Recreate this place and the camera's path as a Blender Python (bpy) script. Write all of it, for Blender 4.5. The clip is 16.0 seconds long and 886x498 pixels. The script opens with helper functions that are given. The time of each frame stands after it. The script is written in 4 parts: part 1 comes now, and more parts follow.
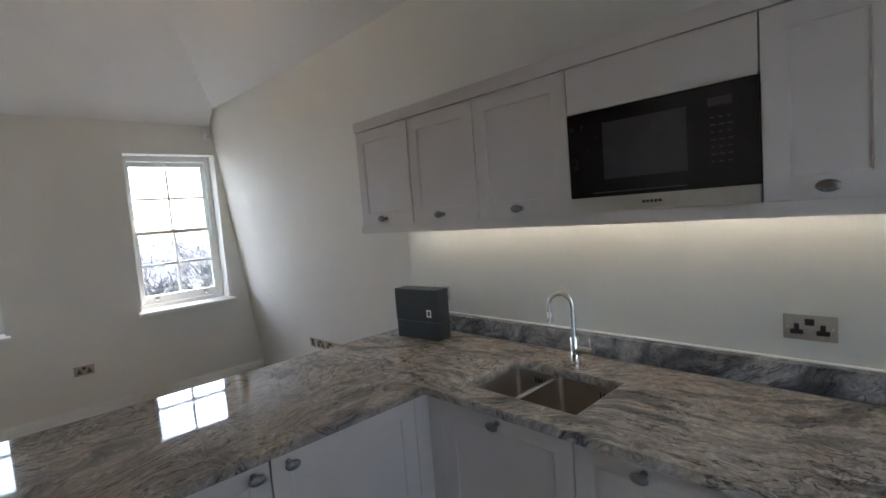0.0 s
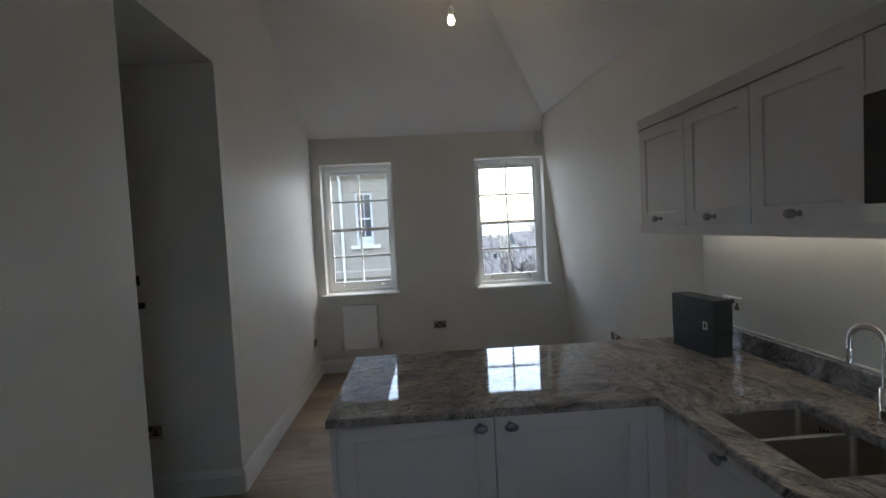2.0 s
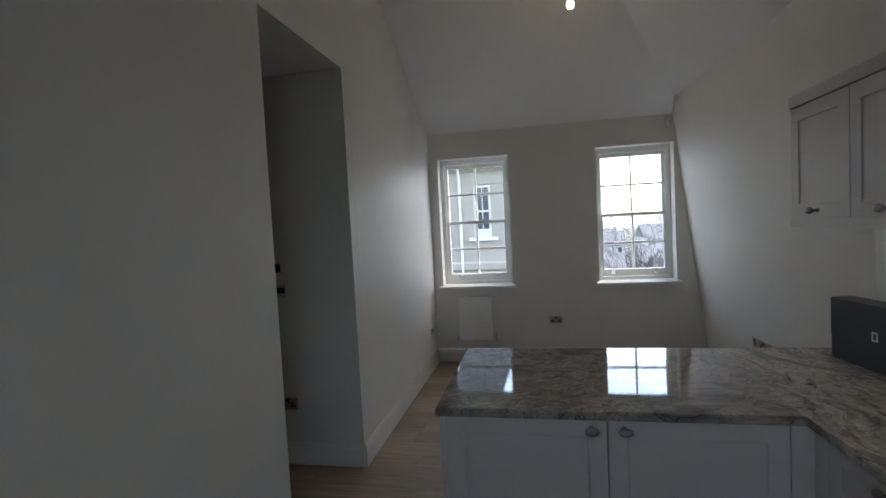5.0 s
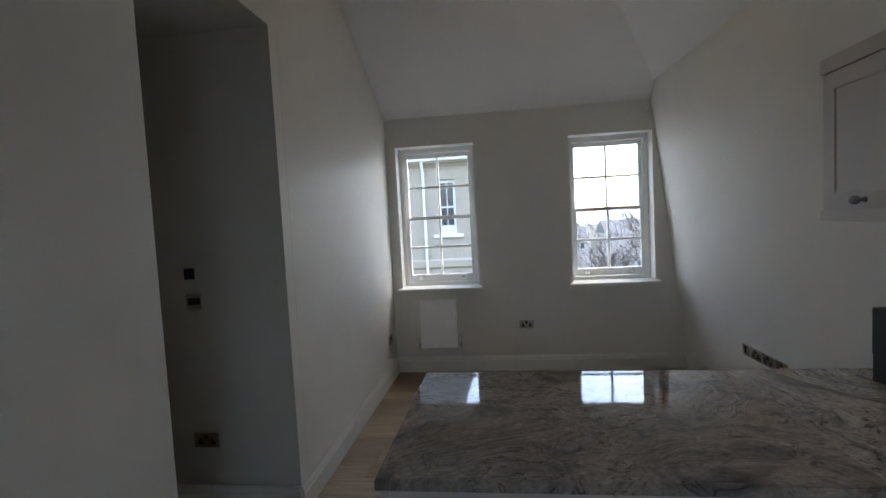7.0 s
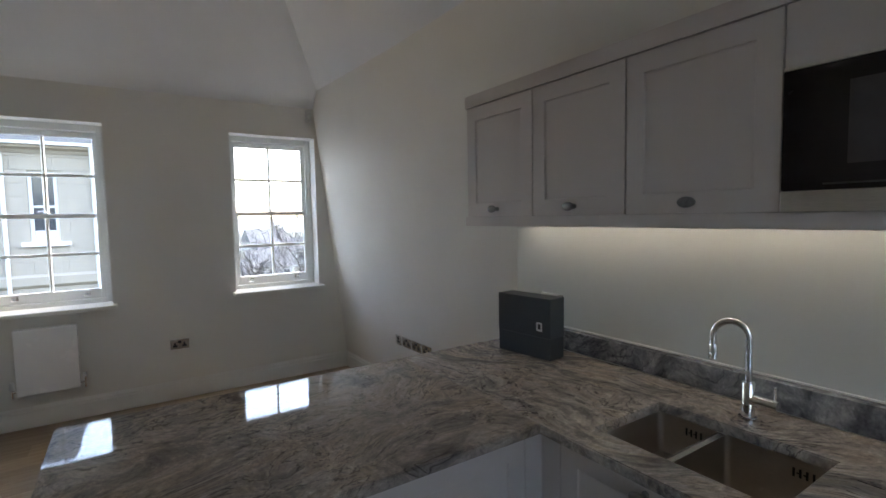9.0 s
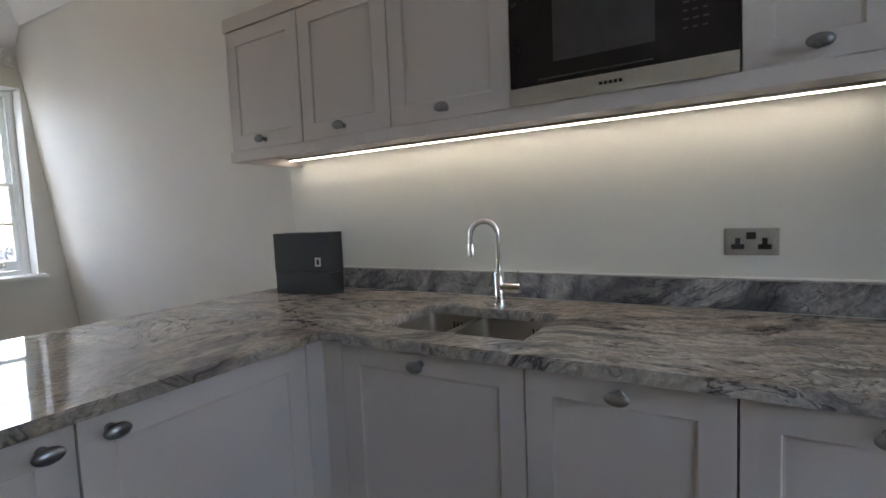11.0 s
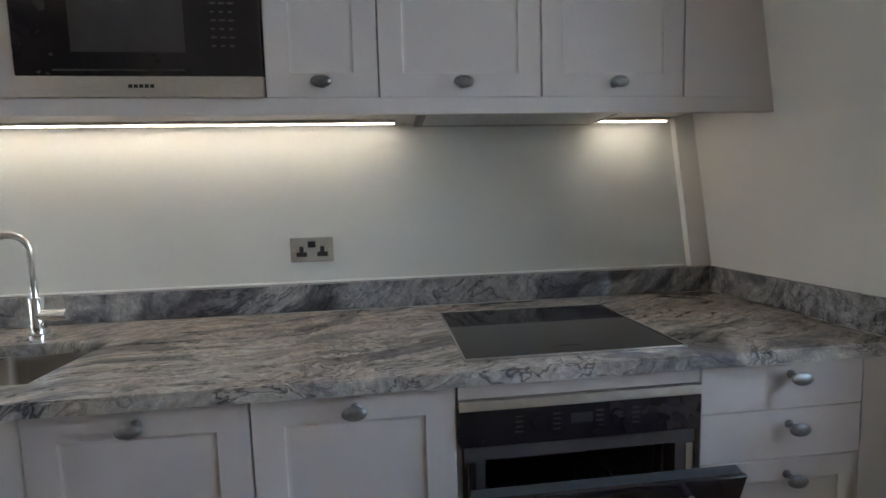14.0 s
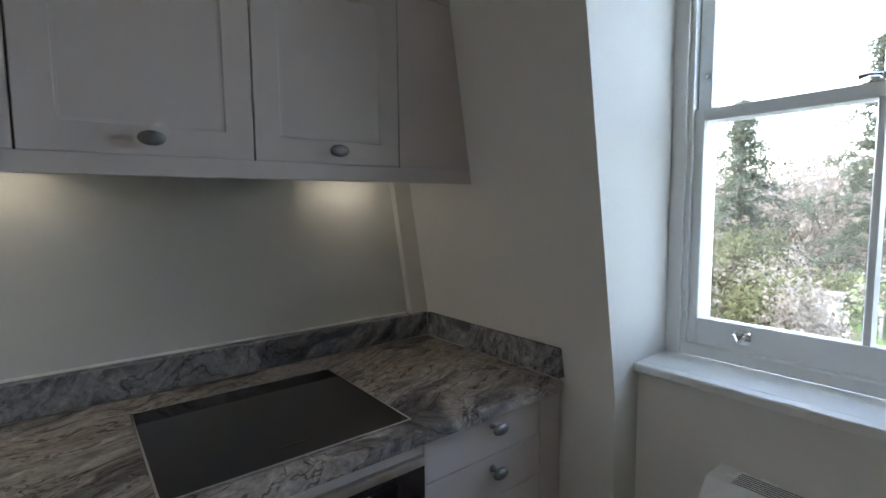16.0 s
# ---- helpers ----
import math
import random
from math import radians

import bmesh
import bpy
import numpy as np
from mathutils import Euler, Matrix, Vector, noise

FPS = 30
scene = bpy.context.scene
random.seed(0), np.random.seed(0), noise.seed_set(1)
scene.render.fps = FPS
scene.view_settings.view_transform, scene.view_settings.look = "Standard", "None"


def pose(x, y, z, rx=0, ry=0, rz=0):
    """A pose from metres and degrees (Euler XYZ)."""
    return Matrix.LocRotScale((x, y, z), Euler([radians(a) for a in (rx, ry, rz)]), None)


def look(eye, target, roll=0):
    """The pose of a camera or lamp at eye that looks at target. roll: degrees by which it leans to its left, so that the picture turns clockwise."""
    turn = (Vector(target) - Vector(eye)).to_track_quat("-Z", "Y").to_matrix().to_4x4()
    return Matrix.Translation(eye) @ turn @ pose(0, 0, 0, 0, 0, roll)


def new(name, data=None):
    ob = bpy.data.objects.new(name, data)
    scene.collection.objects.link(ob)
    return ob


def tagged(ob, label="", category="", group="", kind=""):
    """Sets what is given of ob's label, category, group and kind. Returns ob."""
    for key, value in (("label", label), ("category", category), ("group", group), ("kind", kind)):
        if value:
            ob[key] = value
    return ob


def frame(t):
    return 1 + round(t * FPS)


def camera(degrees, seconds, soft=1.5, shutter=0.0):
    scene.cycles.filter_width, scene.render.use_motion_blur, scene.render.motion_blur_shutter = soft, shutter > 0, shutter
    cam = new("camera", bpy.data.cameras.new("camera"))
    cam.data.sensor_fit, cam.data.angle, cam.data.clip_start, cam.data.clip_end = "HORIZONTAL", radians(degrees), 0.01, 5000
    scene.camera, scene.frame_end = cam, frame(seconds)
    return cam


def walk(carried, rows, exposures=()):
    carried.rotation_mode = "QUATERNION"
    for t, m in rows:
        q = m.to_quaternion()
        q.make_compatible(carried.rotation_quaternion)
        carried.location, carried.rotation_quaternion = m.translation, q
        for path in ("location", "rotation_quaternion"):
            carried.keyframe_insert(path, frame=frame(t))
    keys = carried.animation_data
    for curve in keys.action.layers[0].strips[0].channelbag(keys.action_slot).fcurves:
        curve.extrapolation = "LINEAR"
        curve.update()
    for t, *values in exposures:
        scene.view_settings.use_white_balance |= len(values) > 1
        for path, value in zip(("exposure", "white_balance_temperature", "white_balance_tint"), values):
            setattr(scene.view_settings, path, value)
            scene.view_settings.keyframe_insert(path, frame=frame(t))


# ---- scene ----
cam = camera(85.5, 16.0, 1.6)
PATH = [
    (0, pose(-1.987, -1.438, 1.619, 85.55, 4.54, -43.94)),
    (0.5, pose(-1.985, -1.532, 1.614, 86.37, 4.41, -31.32)),
    (1, pose(-1.933, -1.649, 1.614, 87.00, 4.05, -20.47)),
    (1.5, pose(-1.809, -1.715, 1.625, 87.20, 3.71, -12.02)),
    (2, pose(-1.662, -1.768, 1.625, 87.28, 2.94, -2.90)),
    (2.5, pose(-1.610, -1.796, 1.633, 87.25, 2.82, 4.03)),
    (3, pose(-1.599, -1.829, 1.638, 87.36, 2.82, 8.41)),
    (3.5, pose(-1.586, -1.832, 1.632, 87.48, 3.02, 10.89)),
    (4, pose(-1.568, -1.828, 1.634, 87.44, 3.11, 12.38)),
    (6.5, pose(-1.738, -1.401, 1.619, 86.54, 2.92, 8.02)),
    (7, pose(-1.671, -1.211, 1.617, 86.44, 3.05, 7.08)),
    (7.5, pose(-1.664, -1.089, 1.614, 86.21, 2.83, 3.01)),
    (8, pose(-1.681, -0.964, 1.596, 86.08, 1.80, -9.50)),
    (8.5, pose(-1.721, -0.958, 1.580, 85.93, 1.29, -24.39)),
    (9, pose(-1.826, -1.047, 1.580, 86.08, 1.04, -33.56)),
    (11.5, pose(-1.809, -1.088, 1.230, 85.32, 2.60, -65.39)),
    (12, pose(-1.791, -1.132, 1.239, 85.18, 2.51, -71.65)),
    (12.5, pose(-1.782, -1.182, 1.239, 85.33, 2.33, -77.01)),
    (13, pose(-1.787, -1.250, 1.262, 84.90, 2.03, -83.08)),
    (13.5, pose(-1.773, -1.329, 1.271, 84.74, 2.00, -89.21)),
    (14, pose(-1.760, -1.392, 1.286, 84.50, 1.63, -96.84)),
    (14.5, pose(-1.753, -1.442, 1.304, 84.47, 1.37, -104.00)),
    (15, pose(-1.761, -1.504, 1.351, 84.74, 1.30, -111.21)),
    (15.5, pose(-1.735, -1.528, 1.408, 84.81, 0.88, -118.64)),
    (16, pose(-1.665, -1.459, 1.456, 84.89, 0.58, -128.12)),
]
EXPOSURES = [(0, 4.45, 7400, 14), (1.0, 4.05, 7300, 13), (1.5, 3.42, 7300, 13), (2.0, 3.35, 7300, 13), (3.5, 3.5, 7300, 13), (7.0, 3.5, 7250, 13), (8.0, 3.5, 7250, 13), (8.5, 3.4, 7300, 13.5), (9.0, 3.9, 7350, 14), (11.5, 4.6, 7500, 15), (13.0, 4.75, 7500, 15), (14.5, 4.98, 7350, 13.5), (15.0, 4.85, 7350, 13.5), (15.5, 4.62, 7350, 13.5), (16, 4.22, 7450, 13.5)]
walk(cam, PATH, EXPOSURES)

# ---- world, sun, large lights ----
world = bpy.data.worlds.new("sky")
scene.world = world
world.use_nodes = True
wn = world.node_tree
sky = wn.nodes.new("ShaderNodeTexSky")
sky.sky_type = "NISHITA"
sky.sun_disc = False
sky.sun_elevation = radians(58)
sky.sun_rotation = radians(62)
sky.dust_density = 1.5
sky.air_density = 1.0
wn.links.new(sky.outputs[0], wn.nodes["Background"].inputs[0])
wn.nodes["Background"].inputs[1].default_value = 0.15
sun = new("sun", bpy.data.lights.new("sun", "SUN"))
sun.data.energy = 0.5
sun.data.angle = radians(30)
sun.data.color = (1.0, 0.985, 0.96)
sun.matrix_world = look((16.5, 8.8, 30), (0, 0, 0))


# ---- materials ----
def mat(name):
    m = bpy.data.materials.new(name)
    m.use_nodes = True
    return m, m.node_tree.nodes, m.node_tree.links, m.node_tree.nodes["Principled BSDF"]


def coords(n, l, kind="Object", scale=(1, 1, 1), turn=(0, 0, 0)):
    tc = n.new("ShaderNodeTexCoord")
    mp = n.new("ShaderNodeMapping")
    mp.inputs["Scale"].default_value = scale
    mp.inputs["Rotation"].default_value = [radians(a) for a in turn]
    l.new(tc.outputs[kind], mp.inputs[0])
    return mp.outputs[0]


def world_coords(n, l, scale=(1, 1, 1), turn=(0, 0, 0)):
    g = n.new("ShaderNodeNewGeometry")
    mp = n.new("ShaderNodeMapping")
    mp.inputs["Scale"].default_value = scale
    mp.inputs["Rotation"].default_value = [radians(a) for a in turn]
    l.new(g.outputs["Position"], mp.inputs[0])
    return mp.outputs[0]


def ramp(n, l, src, stops):
    r = n.new("ShaderNodeValToRGB")
    while len(r.color_ramp.elements) < len(stops):
        r.color_ramp.elements.new(0.5)
    for e, (p, c) in zip(r.color_ramp.elements, stops):
        e.position, e.color = p, (*c, 1)
    l.new(src, r.inputs[0])
    return r.outputs[0]


def tex_noise(n, l, vec, scale, detail=4, rough=0.55, distort=0.0):
    t = n.new("ShaderNodeTexNoise")
    t.inputs["Scale"].default_value = scale
    t.inputs["Detail"].default_value = detail
    t.inputs["Roughness"].default_value = rough
    t.inputs["Distortion"].default_value = distort
    l.new(vec, t.inputs["Vector"])
    return t.outputs["Fac"]


def bumped(n, l, b, height, strength, distance=0.002):
    u = n.new("ShaderNodeBump")
    u.inputs["Strength"].default_value = strength
    u.inputs["Distance"].default_value = distance
    l.new(height, u.inputs["Height"])
    l.new(u.outputs[0], b.inputs["Normal"])


def shade(c, k):
    return tuple(v * k for v in c)


def painted(name, color, rough, var=0.05, bump=0.08, scale=3.0):
    m, n, l, b = mat(name)
    v = world_coords(n, l)
    big = tex_noise(n, l, v, scale, 4)
    l.new(ramp(n, l, big, [(0.25, shade(color, 1 - var)), (0.75, shade(color, 1 + var))]), b.inputs["Base Color"])
    b.inputs["Roughness"].default_value = rough
    fine = tex_noise(n, l, v, 260, 3)
    bumped(n, l, b, fine, bump)
    rr = n.new("ShaderNodeMapRange")
    rr.inputs[3].default_value, rr.inputs[4].default_value = rough - 0.06, rough + 0.08
    l.new(tex_noise(n, l, v, 7, 5), rr.inputs[0])
    l.new(rr.outputs[0], b.inputs["Roughness"])
    return m


def plain(name, color, rough=0.5, metal=0.0, var=0.08, scale=40, bump=0.05, coat=0.0):
    m, n, l, b = mat(name)
    v = coords(n, l)
    f = tex_noise(n, l, v, scale, 3)
    l.new(ramp(n, l, f, [(0.3, shade(color, 1 - var)), (0.7, shade(color, 1 + var))]), b.inputs["Base Color"])
    b.inputs["Roughness"].default_value = rough
    b.inputs["Metallic"].default_value = metal
    b.inputs["Coat Weight"].default_value = coat
    if bump:
        bumped(n, l, b, f, bump, 0.001)
    return m


def glow(name, color, strength):
    m, n, l, b = mat(name)
    b.inputs["Base Color"].default_value = (*color, 1)
    b.inputs["Emission Color"].default_value = (*color, 1)
    b.inputs["Emission Strength"].default_value = strength
    return m


def granite_mat(name, light, mid, dark, warm, turn, along=2.4, across=9.0, swirl=0.55, veins=0.6, contrast=1.0):
    """Flowing, banded polished granite: cloudy bands, fine swirls, thin dark veins, specks."""
    m, n, l, b = mat(name)
    v = world_coords(n, l, (1, 1, 1), turn)

    def warped(src, scale, amount, detail):
        w = n.new("ShaderNodeTexNoise")
        w.inputs["Scale"].default_value = scale
        w.inputs["Detail"].default_value = detail
        l.new(src, w.inputs["Vector"])
        sub = n.new("ShaderNodeVectorMath")
        sub.operation = "SUBTRACT"
        sub.inputs[1].default_value = (0.5, 0.5, 0.5)
        l.new(w.outputs["Color"], sub.inputs[0])
        sc = n.new("ShaderNodeVectorMath")
        sc.operation = "SCALE"
        sc.inputs["Scale"].default_value = amount
        l.new(sub.outputs[0], sc.inputs[0])
        add = n.new("ShaderNodeVectorMath")
        l.new(src, add.inputs[0])
        l.new(sc.outputs[0], add.inputs[1])
        return add.outputs[0]

    def stretched(src, k):
        st = n.new("ShaderNodeMapping")
        st.inputs["Scale"].default_value = (along * k, across * k, across * k * 0.8)
        l.new(src, st.inputs[0])
        return st.outputs[0]

    flow = warped(warped(v, 1.5, swirl, 2), 6.0, 0.10, 4)
    bands = tex_noise(n, l, stretched(flow, 1.0), 1.0, 4, 0.55)
    fine = tex_noise(n, l, stretched(flow, 3.0), 1.0, 5, 0.6)
    grain = tex_noise(n, l, flow, 42, 5, 0.66)
    clouds = tex_noise(n, l, warped(v, 3.0, 0.3, 3), 4.5, 6, 0.7)
    vein = tex_noise(n, l, stretched(flow, 1.35), 1.3, 3, 0.55)
    base = ramp(n, l, bands, [(0.33, dark), (0.42, mid), (0.50, light), (0.58, warm), (0.70, mid)])

    def times(x, y, k):
        mx = n.new("ShaderNodeMixRGB")
        mx.blend_type = "MULTIPLY"
        mx.inputs[0].default_value = k
        l.new(x, mx.inputs[1])
        l.new(y, mx.inputs[2])
        return mx.outputs[0]

    speck = tex_noise(n, l, v, 120, 4, 0.75)
    c = times(base, ramp(n, l, fine, [(0.32, (0.52, 0.52, 0.54)), (0.44, (0.92, 0.92, 0.93)), (0.56, (1.05, 1.04, 1.03)), (0.70, (1.18, 1.16, 1.14))]), contrast * 0.9)
    c = times(c, ramp(n, l, grain, [(0.34, (0.62, 0.62, 0.64)), (0.46, (0.94, 0.94, 0.94)), (0.55, (1.05, 1.04, 1.03)), (0.64, (1.45, 1.42, 1.38))]), 0.75)
    c = times(c, ramp(n, l, clouds, [(0.36, (0.72, 0.70, 0.72)), (0.5, (0.97, 0.95, 0.95)), (0.62, (1.2, 1.17, 1.14))]), 0.7)
    patch = tex_noise(n, l, stretched(flow, 0.42), 1.0, 2, 0.45)
    c = times(c, ramp(n, l, patch, [(0.36, (0.50, 0.51, 0.54)), (0.395, (1, 1, 1))]), contrast)
    sparse = tex_noise(n, l, v, 2.6, 2)
    only = n.new("ShaderNodeMapRange")
    only.inputs[1].default_value, only.inputs[2].default_value, only.inputs[3].default_value, only.inputs[4].default_value = 0.42, 0.52, 0.0, veins
    l.new(sparse, only.inputs[0])
    vm = n.new("ShaderNodeMixRGB")
    vm.blend_type = "MULTIPLY"
    l.new(only.outputs[0], vm.inputs[0])
    l.new(c, vm.inputs[1])
    l.new(ramp(n, l, vein, [(0.470, (1, 1, 1)), (0.485, (0.25, 0.25, 0.28)), (0.494, (0.28, 0.28, 0.31)), (0.512, (1, 1, 1))]), vm.inputs[2])
    c = times(vm.outputs[0], ramp(n, l, speck, [(0.30, (0.42, 0.42, 0.44)), (0.44, (0.92, 0.92, 0.92)), (0.64, (1.3, 1.28, 1.25))]), 0.45)
    l.new(c, b.inputs["Base Color"])
    rr = n.new("ShaderNodeMapRange")
    rr.inputs[3].default_value, rr.inputs[4].default_value = 0.02, 0.05
    l.new(speck, rr.inputs[0])
    l.new(rr.outputs[0], b.inputs["Roughness"])
    bumped(n, l, b, speck, 0.006, 0.0004)
    return m


def wood_mat(name, a, bcol):
    m, n, l, b = mat(name)
    info = n.new("ShaderNodeObjectInfo")
    v = world_coords(n, l, (3.0, 40.0, 3.0))
    add = n.new("ShaderNodeVectorMath")
    l.new(v, add.inputs[0])
    cmb = n.new("ShaderNodeCombineXYZ")
    mul = n.new("ShaderNodeMath")
    mul.operation = "MULTIPLY"
    mul.inputs[1].default_value = 37
    l.new(info.outputs["Random"], mul.inputs[0])
    l.new(mul.outputs[0], cmb.inputs[0])
    l.new(cmb.outputs[0], add.inputs[1])
    g = tex_noise(n, l, add.outputs[0], 1.0, 6, 0.6, 0.6)
    c = ramp(n, l, g, [(0.3, a), (0.7, bcol)])
    mx = n.new("ShaderNodeMixRGB")
    mx.blend_type = "MULTIPLY"
    mx.inputs[0].default_value = 1
    l.new(c, mx.inputs[1])
    l.new(ramp(n, l, info.outputs["Random"], [(0, (0.78, 0.76, 0.74)), (1, (1.1, 1.08, 1.05))]), mx.inputs[2])
    l.new(mx.outputs[0], b.inputs["Base Color"])
    b.inputs["Roughness"].default_value = 0.42
    bumped(n, l, b, g, 0.12, 0.001)
    return m


def brushed(name, color, rough, scale):
    m, n, l, b = mat(name)
    g = tex_noise(n, l, coords(n, l, "Object", scale), 60, 3, 0.6)
    l.new(ramp(n, l, g, [(0.3, shade(color, 0.85)), (0.7, shade(color, 1.1))]), b.inputs["Base Color"])
    b.inputs["Metallic"].default_value = 1
    b.inputs["Roughness"].default_value = rough
    bumped(n, l, b, g, 0.06, 0.0006)
    return m


def leafy(name, color, var=0.35):
    """Thin foliage: part of the light passes through the leaf."""
    m, n, l, b = mat(name)
    f = tex_noise(n, l, coords(n, l), 2.0, 3)
    c = ramp(n, l, f, [(0.3, shade(color, 1 - var)), (0.7, shade(color, 1 + var))])
    l.new(c, b.inputs["Base Color"])
    b.inputs["Roughness"].default_value = 0.8
    b.inputs["Specular IOR Level"].default_value = 0.2
    tr = n.new("ShaderNodeBsdfTranslucent")
    l.new(c, tr.inputs[0])
    mx = n.new("ShaderNodeMixShader")
    mx.inputs[0].default_value = 0.5
    l.new(b.outputs[0], mx.inputs[1])
    l.new(tr.outputs[0], mx.inputs[2])
    l.new(mx.outputs[0], n["Material Output"].inputs[0])
    return m


def glass_mat():
    m, n, l, b = mat("window_glass")
    b.inputs["Base Color"].default_value = (0.97, 0.985, 0.98, 1)
    b.inputs["Roughness"].default_value = 0.0
    b.inputs["IOR"].default_value = 1.45
    b.inputs["Transmission Weight"].default_value = 1.0
    return m


WALL = painted("wall_paint", (0.80, 0.785, 0.738), 0.48, 0.02, 0.05)
SPLASH = painted("splashback_paint", (0.67, 0.685, 0.645), 0.42, 0.02, 0.03)
CEIL = painted("ceiling_paint", (0.84, 0.84, 0.84), 0.75, 0.02)
TRIM = painted("trim_paint", (0.84, 0.84, 0.81), 0.35, 0.02, 0.03)
FRAME = painted("sash_paint", (0.87, 0.89, 0.875), 0.32, 0.02, 0.03)
CAB = painted("cabinet_paint", (0.638, 0.575, 0.548), 0.40, 0.03, 0.04)
CABIN = plain("cabinet_inside", (0.45, 0.44, 0.43), 0.6)
GRANITE = granite_mat("granite", (0.43, 0.40, 0.365), (0.33, 0.305, 0.283), (0.21, 0.203, 0.203), (0.40, 0.352, 0.305), (0, 0, 70), 2.4, 13.0, 0.55, 0.9)
GRANITE2 = granite_mat("granite_brown", (0.37, 0.33, 0.295), (0.305, 0.27, 0.243), (0.225, 0.205, 0.193), (0.345, 0.297, 0.252), (0, 0, -20), 3.0, 8.5, 0.8, 0.75, 0.7)
UPGRAN = granite_mat("granite_upstand", (0.33, 0.335, 0.345), (0.19, 0.195, 0.21), (0.075, 0.08, 0.09), (0.27, 0.275, 0.28), (35, 0, 90), 2.6, 11.0, 0.45, 0.75)
OAK = wood_mat("oak", (0.30, 0.21, 0.135), (0.47, 0.36, 0.25))
STEEL = brushed("brushed_steel", (0.68, 0.64, 0.59), 0.36, (1, 30, 30))
SINKSTEEL = brushed("sink_steel", (0.53, 0.485, 0.44), 0.33, (20, 1, 20))
PLATE = brushed("plate_steel", (0.66, 0.65, 0.63), 0.24, (30, 1, 1))
CHROME = plain("chrome", (0.86, 0.87, 0.88), 0.06, 1.0, 0.02, 10, 0.0)
PEWTER = plain("pewter", (0.27, 0.27, 0.275), 0.38, 1.0, 0.15, 90, 0.1)
BLACKGLASS = plain("black_glass", (0.018, 0.014, 0.015), 0.045, 0, 0.1, 20, 0.0)
DARKGLASS = plain("dark_window_glass", (0.058, 0.052, 0.052), 0.09, 0, 0.1, 20, 0.0)
BLACK = plain("black_plastic", (0.018, 0.017, 0.018), 0.4)
ENAMEL = plain("oven_enamel", (0.085, 0.075, 0.075), 0.35)
GREYPRINT = plain("grey_print", (0.04, 0.038, 0.038), 0.5)
BOXGREY = plain("box_card", (0.035, 0.042, 0.048), 0.5, 0, 0.1, 120, 0.08)
WHITEPRINT = plain("white_print", (0.75, 0.75, 0.75), 0.5)
RADWHITE = painted("radiator_enamel", (0.93, 0.93, 0.92), 0.25, 0.015, 0.02)
PLASTIC = plain("white_plastic", (0.75, 0.75, 0.73), 0.4)
GLASS = glass_mat()
LED = glow("led_light", (1.0, 0.95, 0.87), 1.2)
BULB = glow("bulb_light", (1.0, 0.80, 0.55), 5.0)
MATTDARK = plain("matt_dark", (0.05, 0.05, 0.05), 0.8)
HOOD = plain("hood_grey", (0.22, 0.22, 0.22), 0.4, 0.6)
TRACK = plain("led_track", (0.5, 0.5, 0.5), 0.4, 0.5)
GROUT = plain("floor_joint", (0.08, 0.055, 0.035), 0.8)


# ---- building helpers ----
def box(bm, x0, y0, z0, x1, y1, z1, bevel=0.0):
    vs = [bm.verts.new((x, y, z)) for z in (z0, z1) for y in (y0, y1) for x in (x0, x1)]
    for q in ((0, 2, 3, 1), (4, 5, 7, 6), (0, 1, 5, 4), (2, 6, 7, 3), (0, 4, 6, 2), (1, 3, 7, 5)):
        bm.faces.new([vs[i] for i in q])
    if bevel:
        es = list({e for v in vs for e in v.link_edges})
        bmesh.ops.bevel(bm, geom=es, offset=bevel, segments=2, affect="EDGES", profile=0.6)
    return bm


def prism(bm, poly, axis, a, b):
    """A polygon of two coordinates drawn along an axis from a to b."""
    def at(p, v):
        return {"x": (v, p[0], p[1]), "y": (p[0], v, p[1]), "z": (p[0], p[1], v)}[axis]
    lo = [bm.verts.new(at(p, a)) for p in poly]
    hi = [bm.verts.new(at(p, b)) for p in poly]
    k = len(poly)
    for i in range(k):
        bm.faces.new((lo[i], lo[(i + 1) % k], hi[(i + 1) % k], hi[i]))
    bm.faces.new(lo[::-1])
    bm.faces.new(hi)
    return bm


def lathe(bm, profile, n=20, m=Matrix()):
    """Turns (radius, height) pairs round z."""
    rings = []
    for r, h in profile:
        rings.append([bm.verts.new(m @ Vector((r * math.cos(2 * math.pi * i / n), r * math.sin(2 * math.pi * i / n), h))) for i in range(n)])
    for p, q in zip(rings, rings[1:]):
        for i in range(n):
            bm.faces.new((p[i], p[(i + 1) % n], q[(i + 1) % n], q[i]))
    bm.faces.new(rings[0][::-1])
    bm.faces.new(rings[-1])
    return bm


def tube(bm, pts, r, n=14):
    """A round bar along points."""
    pts = [Vector(p) for p in pts]
    rings = []
    for i, p in enumerate(pts):
        d = (pts[min(i + 1, len(pts) - 1)] - pts[max(i - 1, 0)]).normalized()
        a = d.orthogonal().normalized() if i == 0 else (a - d * a.dot(d)).normalized()
        c = d.cross(a)
        rr = r[i] if isinstance(r, (list, tuple)) else r
        rings.append([bm.verts.new(p + (a * math.cos(2 * math.pi * k / n) + c * math.sin(2 * math.pi * k / n)) * rr) for k in range(n)])
    for p, q in zip(rings, rings[1:]):
        for i in range(n):
            bm.faces.new((p[i], p[(i + 1) % n], q[(i + 1) % n], q[i]))
    bm.faces.new(rings[0][::-1])
    bm.faces.new(rings[-1])
    return bm


